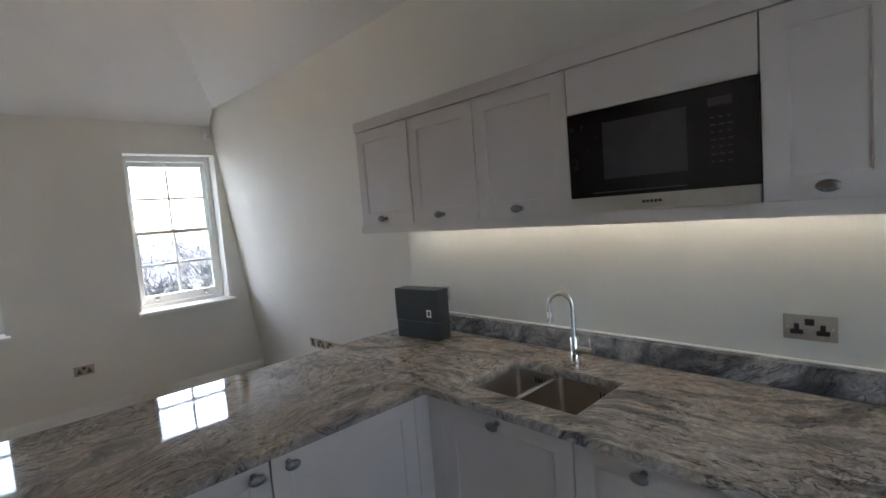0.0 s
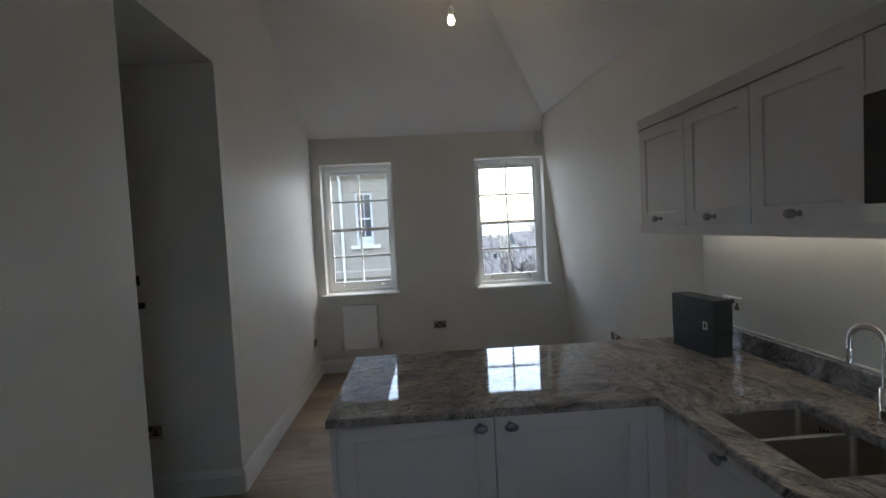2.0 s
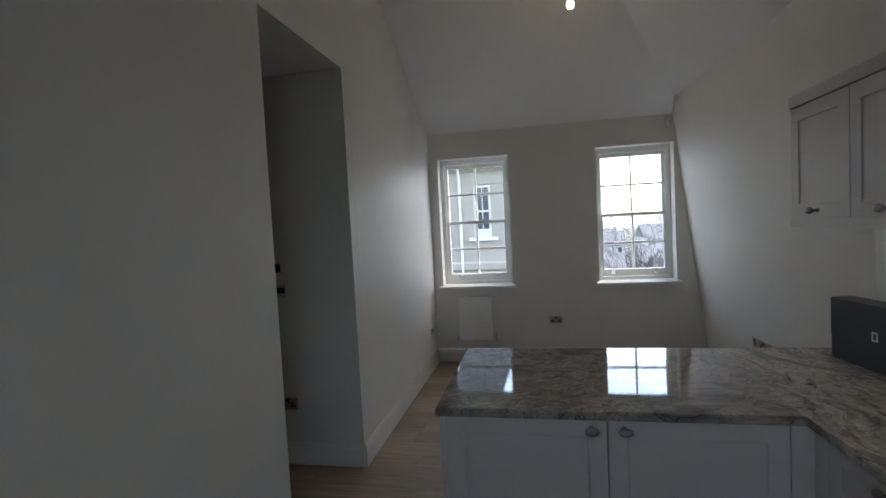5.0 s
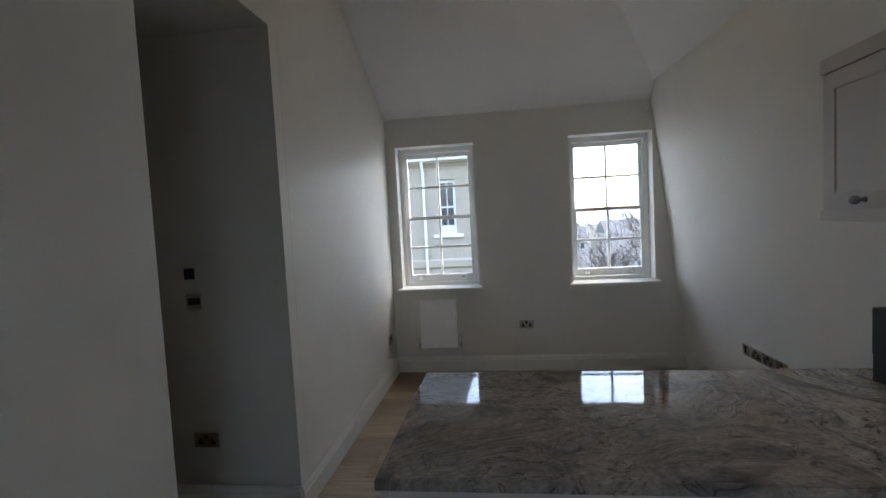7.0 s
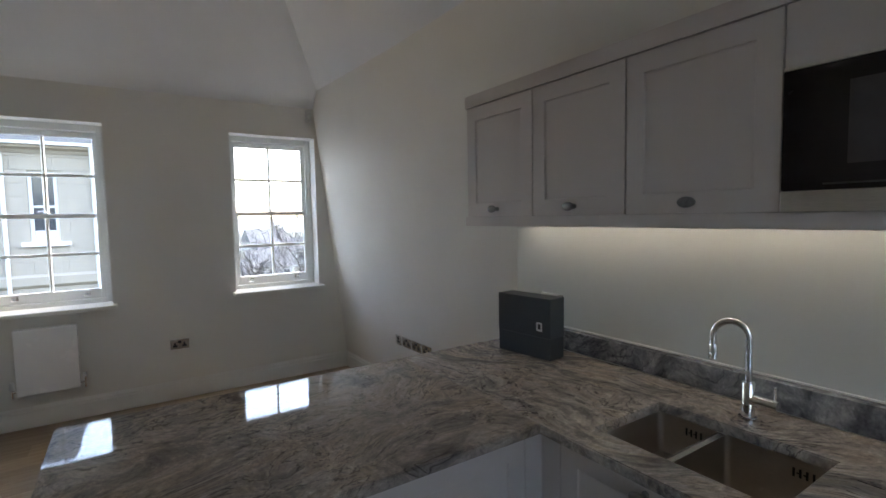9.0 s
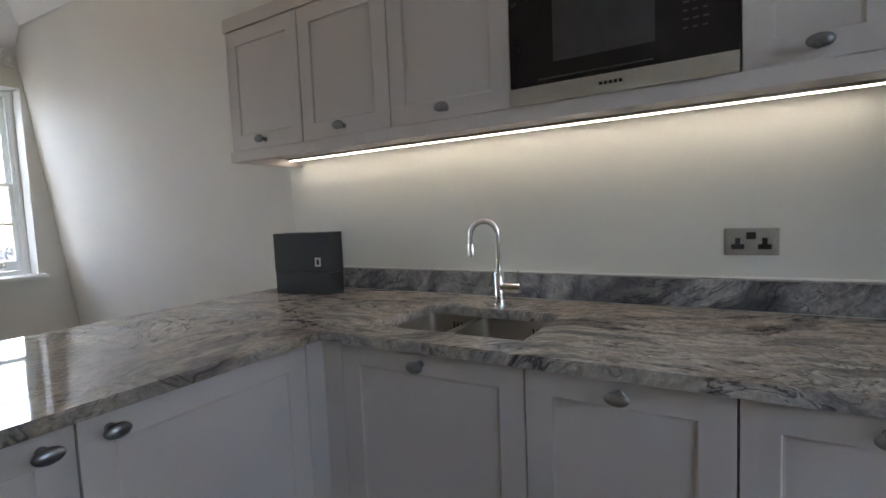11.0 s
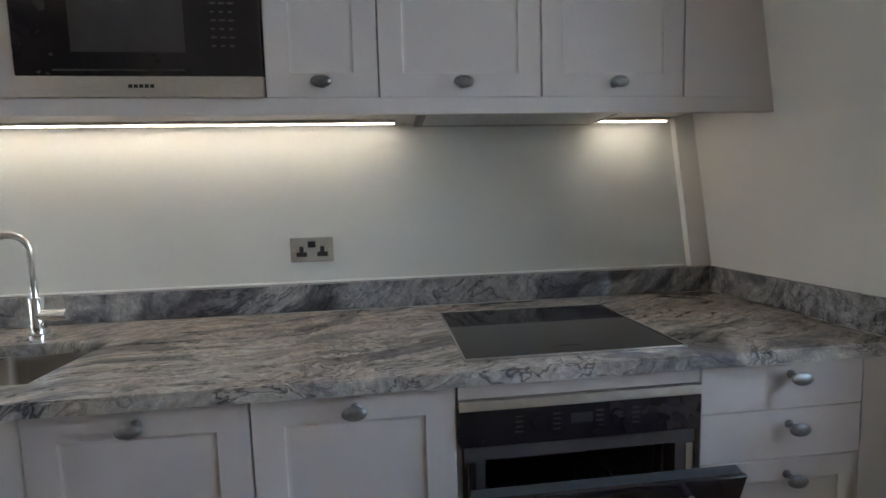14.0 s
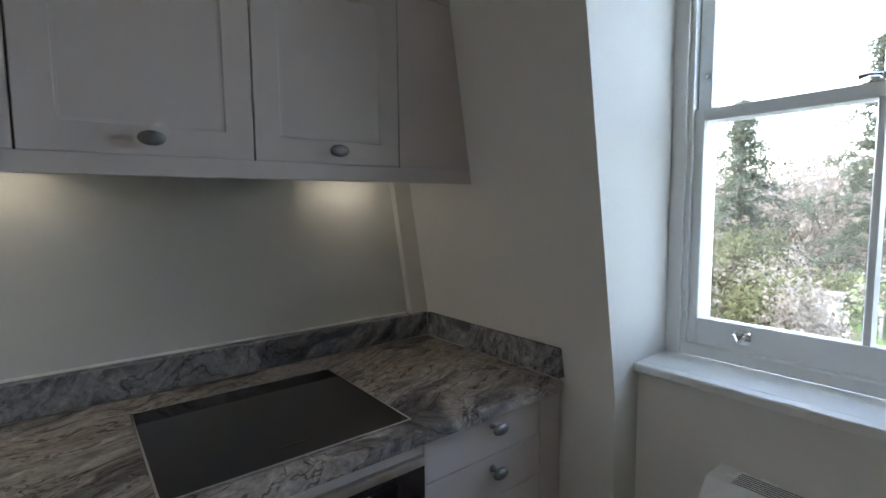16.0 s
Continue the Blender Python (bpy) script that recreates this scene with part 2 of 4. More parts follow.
def ball(bm, cx, cy, cz, rx, ry, rz, u=18, v=10):
    bmesh.ops.create_uvsphere(bm, u_segments=u, v_segments=v, radius=1, matrix=Matrix.Translation((cx, cy, cz)) @ Matrix.Diagonal((rx, ry, rz, 1)))
    return bm


def meshed(name, bm, material, smooth=False):
    bmesh.ops.recalc_face_normals(bm, faces=bm.faces)
    me = bpy.data.meshes.new(name)
    bm.to_mesh(me)
    bm.free()
    me.materials.append(material)
    if smooth:
        for p in me.polygons:
            p.use_smooth = True
        me.set_sharp_from_angle(angle=radians(40))
    return me


def part(name, bm, material, parent, label="", smooth=False):
    ob = new(name, meshed(name, bm, material, smooth))
    ob.parent = parent
    if label:
        ob["label"] = label
    return ob


def thing(name, label, category, m=None, group="", kind=""):
    ob = new(name)
    ob.empty_display_size = 0.1
    if m is not None:
        ob.matrix_basis = m
    return tagged(ob, label, category, group, kind)


def solid(name, bm, material, label, category, group="", kind="", smooth=False):
    ob = new(name, meshed(name, bm, material, smooth))
    return tagged(ob, label, category, group, kind)


def B():
    return bmesh.new()


# ---- the plan ----
XL = -2.857          # left wall face
YF = 3.756          # window wall face
CT = 0.92           # worktop
ZC = 3.50           # flat ceiling
ZF = 2.675          # ceiling at the window wall
SLOPE = 0.55
YN = -2.656


def xr(z, y=3.756):
    """The leaning party wall's face, a little askew to the room."""
    return 0.112 - 0.1135 * z + 0.030 * (3.756 - max(y, 0.936))


def yn(z):
    """The near wall's face: upright below, leaning in above."""
    return YN + 0.158 * max(0.0, z - 0.9)


W1, W2 = (-2.758, -1.938), (-0.990, -0.184)
WZ0, WZ1 = 0.906, 2.386
YO = 4.11

# window wall, with two openings cut through
bm = B()
box(bm, XL - 0.15, YF, -0.1, W1[0], YO, 3.6)
box(bm, W1[1], YF, -0.1, W2[0], YO, 3.6)
box(bm, W2[1], YF, -0.1, 0.5, YO, 3.6)
for a, b in (W1, W2):
    box(bm, a, YF, -0.1, b, YO, WZ0 - 0.03)
    box(bm, a, YF, WZ1, b, YO, 3.6)
solid("wall_north", bm, WALL, "off-white painted plaster wall with two sash windows", "wall", kind="structure")

# party wall: leans in beyond the kitchen, upright niche behind the worktop
bm = B()
ends = [[bm.verts.new(p) for p in ((xr(-0.1, y), y, -0.1), (0.5, y, -0.1), (0.5, y, 3.6), (xr(3.6, y), y, 3.6))] for y in (0.936, YF)]
for i in range(4):
    bm.faces.new((ends[0][i], ends[0][(i + 1) % 4], ends[1][(i + 1) % 4], ends[1][i]))
bm.faces.new(ends[0][::-1])
bm.faces.new(ends[1])
prism(bm, [(min(xr(1.60, 0), 0.018), 1.60), (0.5, 1.60), (0.5, 3.6), (xr(3.6, 0), 3.6)], "y", -3.2, 0.936)
box(bm, 0.02, -3.2, -0.1, 0.5, 0.936, 1.60)
prism(bm, [(-2.70, 0.9), (yn(0.9) + 0.085, 0.9), (yn(1.6) + 0.075, 1.60), (-2.70, 1.60)], "x", -0.052, 0.02)
solid("wall_east", bm, WALL, "off-white plaster wall that leans inward beyond the kitchen", "wall", kind="structure")
bm = B()
prism(bm, [(0.934, 0.9), (0.934, 1.598), (yn(1.6) + 0.075, 1.598), (yn(0.9) + 0.085, 0.9)], "x", -0.022, 0.018)
solid("splashback", bm, SPLASH, "smooth pale grey-green painted splashback panel above the worktop", "splashback", kind="structure")

# near wall, leaning above worktop height, with a window recess down to the floor
NX0, NX1, NZ1 = -1.88, -0.925, 2.46
bm = B()
prof = [(YN, -0.1), (YN, 0.9), (yn(NZ1), NZ1), (-3.25, NZ1), (-3.25, -0.1)]
prism(bm, prof, "x", NX1, 0.02)
prism(bm, prof, "x", XL, NX0)
prism(bm, [(yn(NZ1), NZ1), (yn(3.6), 3.6), (-3.25, 3.6), (-3.25, NZ1)], "x", XL, 0.02)
box(bm, NX0, -3.25, -0.1, NX1, -2.775, 0.963)
solid("wall_south", bm, WALL, "off-white plaster wall leaning inward around a deep window recess", "wall", kind="structure")

# left wall with a tall opening to the hall
OY0, OY1, OZ = 0.297, 1.264, 2.692
bm = B()
box(bm, XL - 0.14, -3.25, -0.1, XL, OY0, 3.6)
box(bm, XL - 0.14, OY1 + 0.10, -0.1, XL, YF, 3.6)
box(bm, XL - 0.14, OY0, OZ, XL, OY1 + 0.10, 3.6)
solid("wall_west", bm, WALL, "off-white plaster wall with a tall plain opening", "wall", kind="structure")
for nm, dims in (("wall_hall_north", (XL - 1.9, OY1, -0.1, XL, OY1 + 0.098, OZ)), ("wall_hall_west", (XL - 1.9, OY0 - 0.9, -0.1, XL - 1.8, OY1 - 0.001, OZ)), ("wall_hall_south", (XL - 1.8, OY0 - 0.9, -0.1, XL - 0.142, OY0 - 0.8, OZ))):
    solid(nm, box(B(), *dims), WALL, "off-white plaster wall of the small hall", "wall", kind="structure")
solid("ceiling_hall", box(B(), XL - 1.9, OY0 - 0.9, OZ + 0.003, XL - 0.142, OY1 + 0.098, OZ + 0.1), CEIL, "white hall ceiling", "ceiling", kind="structure")

# ceiling: flat middle, slope to the window wall, facet to the party wall
ZE = 2.80
XE = xr(ZE) - 0.02
KF = 0.88
XT = XE - (ZC - ZE) / KF
YT = YF - (ZC - ZF) / SLOPE


def yslope(z):
    return YF - (z - ZF) / SLOPE


def slab(bm, pts, h=0.12):
    lo = [bm.verts.new(p) for p in pts]
    hi = [bm.verts.new((p[0], p[1], p[2] + h)) for p in pts]
    k = len(pts)
    bm.faces.new(lo)
    bm.faces.new(hi[::-1])
    for i in range(k):
        bm.faces.new((lo[i], hi[i], hi[(i + 1) % k], lo[(i + 1) % k]))


bm = B()
slab(bm, [(XL, -3.2, ZC), (XL, YT, ZC), (XT, YT, ZC), (XT, -3.2, ZC)])
slab(bm, [(XL, YT, ZC), (XL, YF, ZF), (xr(ZF), YF, ZF), (XE, yslope(ZE), ZE), (XT, YT, ZC)])
slab(bm, [(XT, -3.2, ZC), (XT, YT, ZC), (XE, yslope(ZE), ZE), (xr(ZE, 0) + 0.02, 0.936, ZE), (xr(ZE, 0) + 0.02, -3.2, ZE)])
solid("ceiling", bm, CEIL, "white vaulted ceiling with sloping facets", "ceiling", kind="structure")
# unseen flat slab added over room and hall, blocks sky light from above
bm = B()
box(bm, XL - 2.1, -3.6, 3.72, 0.8, 4.4, 3.85)
solid("roof", bm, MATTDARK, "unseen flat slab added above the ceiling to keep sky light out", "roof", kind="structure")


# ---- skirting ----
def skirting(name, p, q, height=0.162):
    """A moulded board along the wall foot from p to q; the room lies to the left of p to q."""
    p, q = Vector((*p, 0)), Vector((*q, 0))
    d = (q - p).normalized()
    nrm = Vector((-d.y, d.x, 0))
    prof = [(0, 0), (0.018, 0), (0.018, height * 0.72), (0.013, height * 0.76), (0.014, height * 0.86), (0.008, height * 0.93), (0.006, height), (0, height)]
    bm = B()
    lo = [bm.verts.new(p + nrm * a + Vector((0, 0, h + 0.002))) for a, h in prof]
    hi = [bm.verts.new(q + nrm * a + Vector((0, 0, h + 0.002))) for a, h in prof]
    k = len(prof)
    for i in range(k):
        bm.faces.new((lo[i], lo[(i + 1) % k], hi[(i + 1) % k], hi[i]))
    bm.faces.new(lo[::-1])
    bm.faces.new(hi)
    solid(name, bm, TRIM, "white painted moulded skirting board along the wall foot", "skirting board", kind="structure")


skirting("baseboard", (xr(0), YF), (XL, YF))
skirting("baseboard", (XL, YF - 0.018), (XL, OY1))
skirting("baseboard", (XL, OY1), (XL - 1.8, OY1))
skirting("baseboard", (xr(0.1, 0.95), 0.95), (xr(0.1), YF - 0.018))
skirting("baseboard", (XL, OY0), (XL, YN))


# ---- sash windows ----
def sash_window(name, label, width, height, rows, m, sillz=0.0, nose=0.20, horns=0.036, panel=True):
    """Local x along the width, y outward, z up; the frame's face is at y = 0 and the reveal lies before it."""
    w = thing(name, label, "window", m, kind="structure")
    jw, hw = 0.042, 0.055
    bm = B()
    for x0, x1 in ((0, jw), (width - jw, width)):
        box(bm, x0, 0, 0, x1, 0.13, height, 0.003)
        box(bm, x0 + (0.012 if x0 else -0.0), -0.012, 0.0, x1 - (0.0 if x0 == 0 else 0.012), 0.0, height, 0.002)
    box(bm, jw, 0, height - hw, width - jw, 0.13, height, 0.003)
    box(bm, jw, 0, 0, width - jw, 0.15, 0.035, 0.003)
    for x0, x1 in ((jw, jw + 0.014), (width - jw - 0.014, width - jw)):
        box(bm, x0, 0.0, 0.035, x1, 0.014, height - hw, 0.002)
    part("window_frame", bm, FRAME, w)
    bm = B()
    box(bm, -horns, -nose - 0.03, -0.028, width + horns, -0.162, 0.0, 0.006)
    box(bm, 0.0, -0.162, -0.027, width, 0.0, -0.001)
    part("window_sill", bm, TRIM, w, "white painted window board")
    if horns > 0.01:
        for d in ((0.0, -0.1595, 0.001, 0.004, -0.013, height), (width - 0.004, -0.1595, 0.001, width, -0.013, height), (0.004, -0.1595, height - 0.004, width - 0.004, -0.013, height)):
            part("reveal_lining", box(B(), *d), TRIM, w, "white painted reveal")
    g0, g1 = jw + 0.002, width - jw - 0.002
    zb, zt = 0.038, height - hw - 0.002
    zm = (zb + zt) / 2 + 0.0
    st = 0.038
    for upper in (False, True):
        y0 = 0.058 if upper else 0.016
        y1 = y0 + 0.038
        z0, z1 = (zm - 0.018, zt) if upper else (zb, zm + 0.018)
        lowrail = 0.036 if upper else 0.078
        toprail = 0.045 if upper else 0.036
        bm = B()
        box(bm, g0, y0, z0, g0 + st, y1, z1, 0.003)
        box(bm, g1 - st, y0, z0, g1, y1, z1, 0.003)
        box(bm, g0 + st, y0 + 0.001, z0, g1 - st, y1 - 0.001, z0 + lowrail, 0.003)
        box(bm, g0 + st, y0 + 0.001, z1 - toprail, g1 - st, y1 - 0.001, z1, 0.003)
        sash = part("sash", bm, FRAME, w, "upper sliding sash" if upper else "lower sliding sash")
        a0, a1, c0, c1 = g0 + st, g1 - st, z0 + lowrail, z1 - toprail
        mid = (a0 + a1) / 2
        bm = B()
        prism(bm, [(mid - 0.013, y0 + 0.026), (mid - 0.007, y0 + 0.004), (mid + 0.007, y0 + 0.004), (mid + 0.013, y0 + 0.026), (mid + 0.011, y1 - 0.002), (mid - 0.011, y1 - 0.002)], "z", c0, c1)
        part("glazing_bar", bm, FRAME, sash)
        zs = [c0 + (c1 - c0) * k / rows for k in range(rows + 1)]
        for zc in zs[1:-1]:
            bm = B()
            for u0, u1 in ((a0, mid - 0.0128), (mid + 0.0128, a1)):
                box(bm, u0, y0 + 0.005, zc - 0.012, u1, y1 - 0.003, zc + 0.012, 0.003)
            part("glazing_bar", bm, FRAME, sash)
        for k in range(rows):
            for u0, u1 in ((a0, mid), (mid, a1)):
                bm = B()
                box(bm, u0 + 0.002, y0 + 0.022, zs[k] + 0.002, u1 - 0.002, y0 + 0.026, zs[k + 1] - 0.002)
                pane = part("pane", bm, GLASS, sash)
                pane.visible_shadow = False
    bm = B()
    box(bm, width / 2 - 0.028, 0.018, zm + 0.0185, width / 2 + 0.028, 0.05, zm + 0.024, 0.001)
    lathe(bm, [(0.009, 0), (0.010, 0.012), (0.006, 0.018)], 12, Matrix.Translation((width / 2, 0.034, zm + 0.024)))
    tube(bm, [(width / 2, 0.034, zm + 0.036), (width / 2 - 0.03, 0.030, zm + 0.040), (width / 2 - 0.05, 0.026, zm + 0.036)], [0.005, 0.004, 0.007], 8)
    part("sash_catch", bm, CHROME, w, "chrome sash fastener", True)
    for fx in (0.22, 0.78):
        bm = B()
        cx = width * fx
        box(bm, cx - 0.022, 0.010, zb + 0.022, cx + 0.022, 0.0155, zb + 0.06, 0.002)
        tube(bm, [(cx - 0.014, 0.012, zb + 0.048), (cx - 0.014, -0.014, zb + 0.05), (cx, -0.022, zb + 0.034), (cx + 0.014, -0.014, zb + 0.05), (cx + 0.014, 0.012, zb + 0.048)], 0.006, 8)
        part("sash_lift", bm, CHROME, w, "chrome sash lift", True)
    bm = B()
    lathe(bm, [(0.007, 0), (0.007, 0.006), (0.004, 0.008)], 12, Matrix.Translation((width / 2, 0.06, height - hw - 0.03)) @ Matrix.Rotation(radians(90), 4, "X"))
    part("sash_stop", bm, CHROME, w, "small chrome sash stop", True)
    for x0 in (jw + 0.017, width - jw - 0.017):
        bm = B()
        lathe(bm, [(0.007, 0), (0.007, 0.006), (0.004, 0.008)], 12, Matrix.Translation((x0 + (0.012 if x0 < 0.3 else -0.012), 0.057, zm + 0.12)) @ Matrix.Rotation(radians(90), 4, "X"))
        part("sash_stop", bm, CHROME, w, "small chrome sash stop", True)
    return w


sash_window("window_1", "white timber sash window with two-by-two panes in each sash", W1[1] - W1[0], WZ1 - WZ0, 2, pose(W1[0], YF + 0.16, WZ0), nose=0.244, horns=0.026)
sash_window("window_2", "white timber sash window beside the leaning wall, bare trees outside", W2[1] - W2[0], WZ1 - WZ0, 2, pose(W2[0], YF + 0.16, WZ0), nose=0.244, horns=0.026)
sash_window("window_3", "white timber sash window in a deep recess with one bar", NX1 - NX0, NZ1 - 0.992, 1, pose(NX1, -2.945, 0.992, 0, 0, 180), nose=0.17, horns=0.0)

# ---- kitchen: base units ----
XF = -0.735         # base door faces
YP = 0.042          # peninsula door faces
XU = -0.425         # wall unit door faces


def shaker(bm, x0, z0, x1, z1, t=0.020, stile=0.068, recess=0.0056):
    """A framed door with a sunk panel, one piece: front at y = 0, thickness behind it."""
    rings = []
    for inset, y in ((0, t), (0, 0.0015), (0.0015, 0), (stile - 0.001, 0), (stile, 0.0012), (stile + 0.002, 0.0045), (stile + 0.008, recess)):
        rings.append([bm.verts.new(p) for p in ((x0 + inset, y, z0 + inset), (x1 - inset, y, z0 + inset), (x1 - inset, y, z1 - inset), (x0 + inset, y, z1 - inset))])
    for p, q in zip(rings, rings[1:]):
        for i in range(4):
            bm.faces.new((p[i], p[(i + 1) % 4], q[(i + 1) % 4], q[i]))
    bm.faces.new(rings[0][::-1])
    bm.faces.new(rings[-1])
    return bm


def knob(parent, x, z, size=1.0):
    bm = B()
    m = Matrix.Translation((x, 0, z)) @ Matrix.Rotation(radians(90), 4, "X")
    lathe(bm, [(0.0105, 0.0), (0.0105, 0.003), (0.0070, 0.006), (0.0065, 0.022), (0.010, 0.028)], 16, m)
    ball(bm, x, -0.035, z, 0.0275 * size, 0.0115 * size, 0.0165 * size)
    part("knob", bm, PEWTER, parent, "oval pewter knob", True)


def carcass(parent, w, d, z0, z1, t=0.018, top=False):
    bm = B()
    y0 = 0.0225
    box(bm, 0, y0, z0, t, d, z1)
    box(bm, w - t, y0, z0, w, d, z1)
    box(bm, t, y0, z0, w - t, d, z0 + t)
    if top:
        box(bm, t, y0, z1 - t, w - t, d, z1)
    box(bm, t, d - t, z0 + t, w - t, d, z1 - t)
    part("body", bm, CAB, parent)
    # dark sheet behind the fronts paints the shade seen in the door gaps
    bm = B()
    box(bm, 0.0005, 0.0206, z0 + 0.0005, w - 0.0005, 0.0222, z1 - 0.0005)
    part("gap_shade", bm, MATTDARK, parent, "dark sheet behind the front, painted shade for the gaps")


def base_unit(label, w, m, knobx=None, d=0.60):
    u = thing("base_cabinet", label, "cabinet", m, "kitchen base cabinets")
    carcass(u, w, d, 0.15, 0.884)
    bm = shaker(B(), 0.0022, 0.152, w - 0.0022, 0.884)
    door = part("door", bm, CAB, u)
    knob(door, w / 2 if knobx is None else knobx, 0.848)
    bm = B()
    box(bm, 0.0, 0.05, 0.0, w, 0.066, 0.149)
    part("plinth", bm, CAB, u)
    return u


base_unit("pale grey shaker base cabinet under the sink", 0.601, pose(XF, -0.036, 0, 0, 0, -90), 0.296)
base_unit("pale grey shaker base cabinet with one oval knob", 0.450, pose(XF, -0.637, 0, 0, 0, -90))
base_unit("pale grey shaker base cabinet beside the oven", 0.445, pose(XF, -1.087, 0, 0, 0, -90))
peninsula = base_unit("pale grey shaker peninsula cabinet at the open end", 0.612, pose(-2.022, YP, 0), 0.555)
base_unit("pale grey shaker peninsula cabinet near the corner", 0.603, pose(-1.410, YP, 0), 0.060)

bm = B()
box(bm, -0.806, YP + 0.001, 0.002, XF + 0.001, YP + 0.02, 0.884, 0.001)
box(bm, XF + 0.001, -0.035, 0.002, XF + 0.02, YP + 0.019, 0.884, 0.001)
solid("corner_post", bm, CAB, "pale grey filler post in the corner of the base cabinets", "filler panel")
bm = B()
box(bm, -0.023, 0.005, 0.002, -0.0015, 0.826, 0.884, 0.0015)
part("end_panel", bm, CAB, peninsula)
bm = B()
box(bm, -0.0005, 0.805, 0.002, 2.00, 0.825, 0.884, 0.0015)
part("back_panel", bm, CAB, peninsula)
bm = B()
box(bm, XF + 0.001, -2.654, 0.002, XF + 0.02, -2.556, 0.884, 0.001)
solid("end_filler", bm, CAB, "pale grey filler strip beside the drawers", "filler panel")

# drawers
u = thing("drawer_unit", "pale grey base unit with three plain drawers beside the oven", "drawers", pose(XF, -2.121, 0, 0, 0, -90), "kitchen base cabinets")
carcass(u, 0.434, 0.60, 0.15, 0.884)
for k, (z0, z1) in enumerate(((0.762, 0.884), (0.634, 0.759), (0.394, 0.631), (0.152, 0.391))):
    bm = B()
    if k < 2:
        box(bm, 0.0015, 0, z0, 0.4325, 0.02, z1, 0.0015)
    else:
        shaker(bm, 0.0015, z0, 0.4325, z1, stile=0.055)
    dr = part("drawer_front", bm, CAB, u)
    knob(dr, 0.234, (0.848, 0.722, 0.592, 0.34)[k])
bm = B()
box(bm, 0, 0.05, 0, 0.434, 0.066, 0.149)
part("plinth", bm, CAB, u)


# ---- worktop ----
def cells(bm, xs, ys, top, bottom):
    """Worktop from a grid of cells; top(x, y) gives a cell's height or None."""
    def h(i, j):
        if 0 <= i < len(xs) - 1 and 0 <= j < len(ys) - 1:
            return top((xs[i] + xs[i + 1]) / 2, (ys[j] + ys[j + 1]) / 2)
        return None
    def quad(*ps):
        bm.faces.new([bm.verts.new(p) for p in ps])
    for i in range(len(xs) - 1):
        for j in range(len(ys) - 1):
            z = h(i, j)
            if z is None:
                continue
            x0, x1, y0, y1 = xs[i], xs[i + 1], ys[j], ys[j + 1]
            quad((x0, y0, z), (x1, y0, z), (x1, y1, z), (x0, y1, z))
            quad((x0, y0, bottom), (x0, y1, bottom), (x1, y1, bottom), (x1, y0, bottom))
            for a, b, k in (((x0, y0), (x1, y0), h(i, j - 1)), ((x1, y0), (x1, y1), h(i + 1, j)), ((x1, y1), (x0, y1), h(i, j + 1)), ((x0, y1), (x0, y0), h(i - 1, j))):
                lo = bottom if k is None else k
                if lo < z:
                    quad((*a, lo), (*b, lo), (*b, z), (*a, z))
    bmesh.ops.remove_doubles(bm, verts=bm.verts, dist=0.0002)


SX0, SX1, SY0, SY1 = -0.648, -0.305, -0.604, -0.098
gx = [-0.60 + 0.075 * k for k in range(4)]


def worktop_top(x, y):
    if (x < -0.768) != peninsula_side:
        return None
    if x < -0.765 and not (0.02 < y < 0.90):
        return None
    if SX0 < x < SX1 and SY0 < y < SY1:
        return None
    if -1.02 < y < -0.66 and any(0 < x - g < 0.006 for g in gx):
        return CT - 0.0025
    return CT


worktop = thing("worktop", "polished grey and beige granite worktop with dark flowing veins", "worktop")
for peninsula_side, nm in ((False, "run_slab"), (True, "peninsula_slab")):
    bm = B()
    xs = sorted([-2.051, -0.768, SX0, SX1, -0.0695] + [v for g in gx for v in (g, g + 0.006)])
    cells(bm, xs, [-2.622, -1.02, -0.66, SY0, SY1, 0.0165, 0.908], worktop_top, 0.888)
    es = [e for e in bm.edges if len(e.link_faces) == 2 and e.calc_face_angle(0) > 1.2 and max(v.co.z for v in e.verts) > CT - 0.001 and abs(e.verts[0].co.z - e.verts[1].co.z) < 0.001 and min(f.calc_area() for f in e.link_faces) > 0.004 and not all(abs(v.co.x + 0.768) < 0.001 and v.co.y > 0.01 for v in e.verts)]
    bmesh.ops.bevel(bm, geom=es, offset=0.004, segments=2, affect="EDGES")
    if peninsula_side:
        for v in bm.verts:
            if v.co.x > -0.7685:
                v.co.x = -0.7683
    part(nm, bm, GRANITE2 if peninsula_side else GRANITE, worktop)
bm = B()
box(bm, -0.069, -2.622, 0.9205, -0.0225, 0.908, 1.016, 0.002)
part("upstand", bm, UPGRAN, worktop, "blue-grey veined granite upstand")
bm = B()
prism(bm, [(yn(0.9) + 0.003, 0.921), (-2.6225, 0.921), (-2.6225, 1.016), (yn(1.016) + 0.003, 1.016)], "x", -0.750, -0.0695)
part("upstand", bm, UPGRAN, worktop, "blue-grey veined granite upstand")
bm = B()
box(bm, -0.033, -2.54, 1.0165, -0.0225, 0.925, 1.0225, 0.001)
solid("sealant_bead", bm, TRIM, "thin white sealant line on top of the upstand", "sealant")

# ---- sink ----
sink = thing("sink", "brushed steel one-and-a-half bowl undermount sink", "sink")


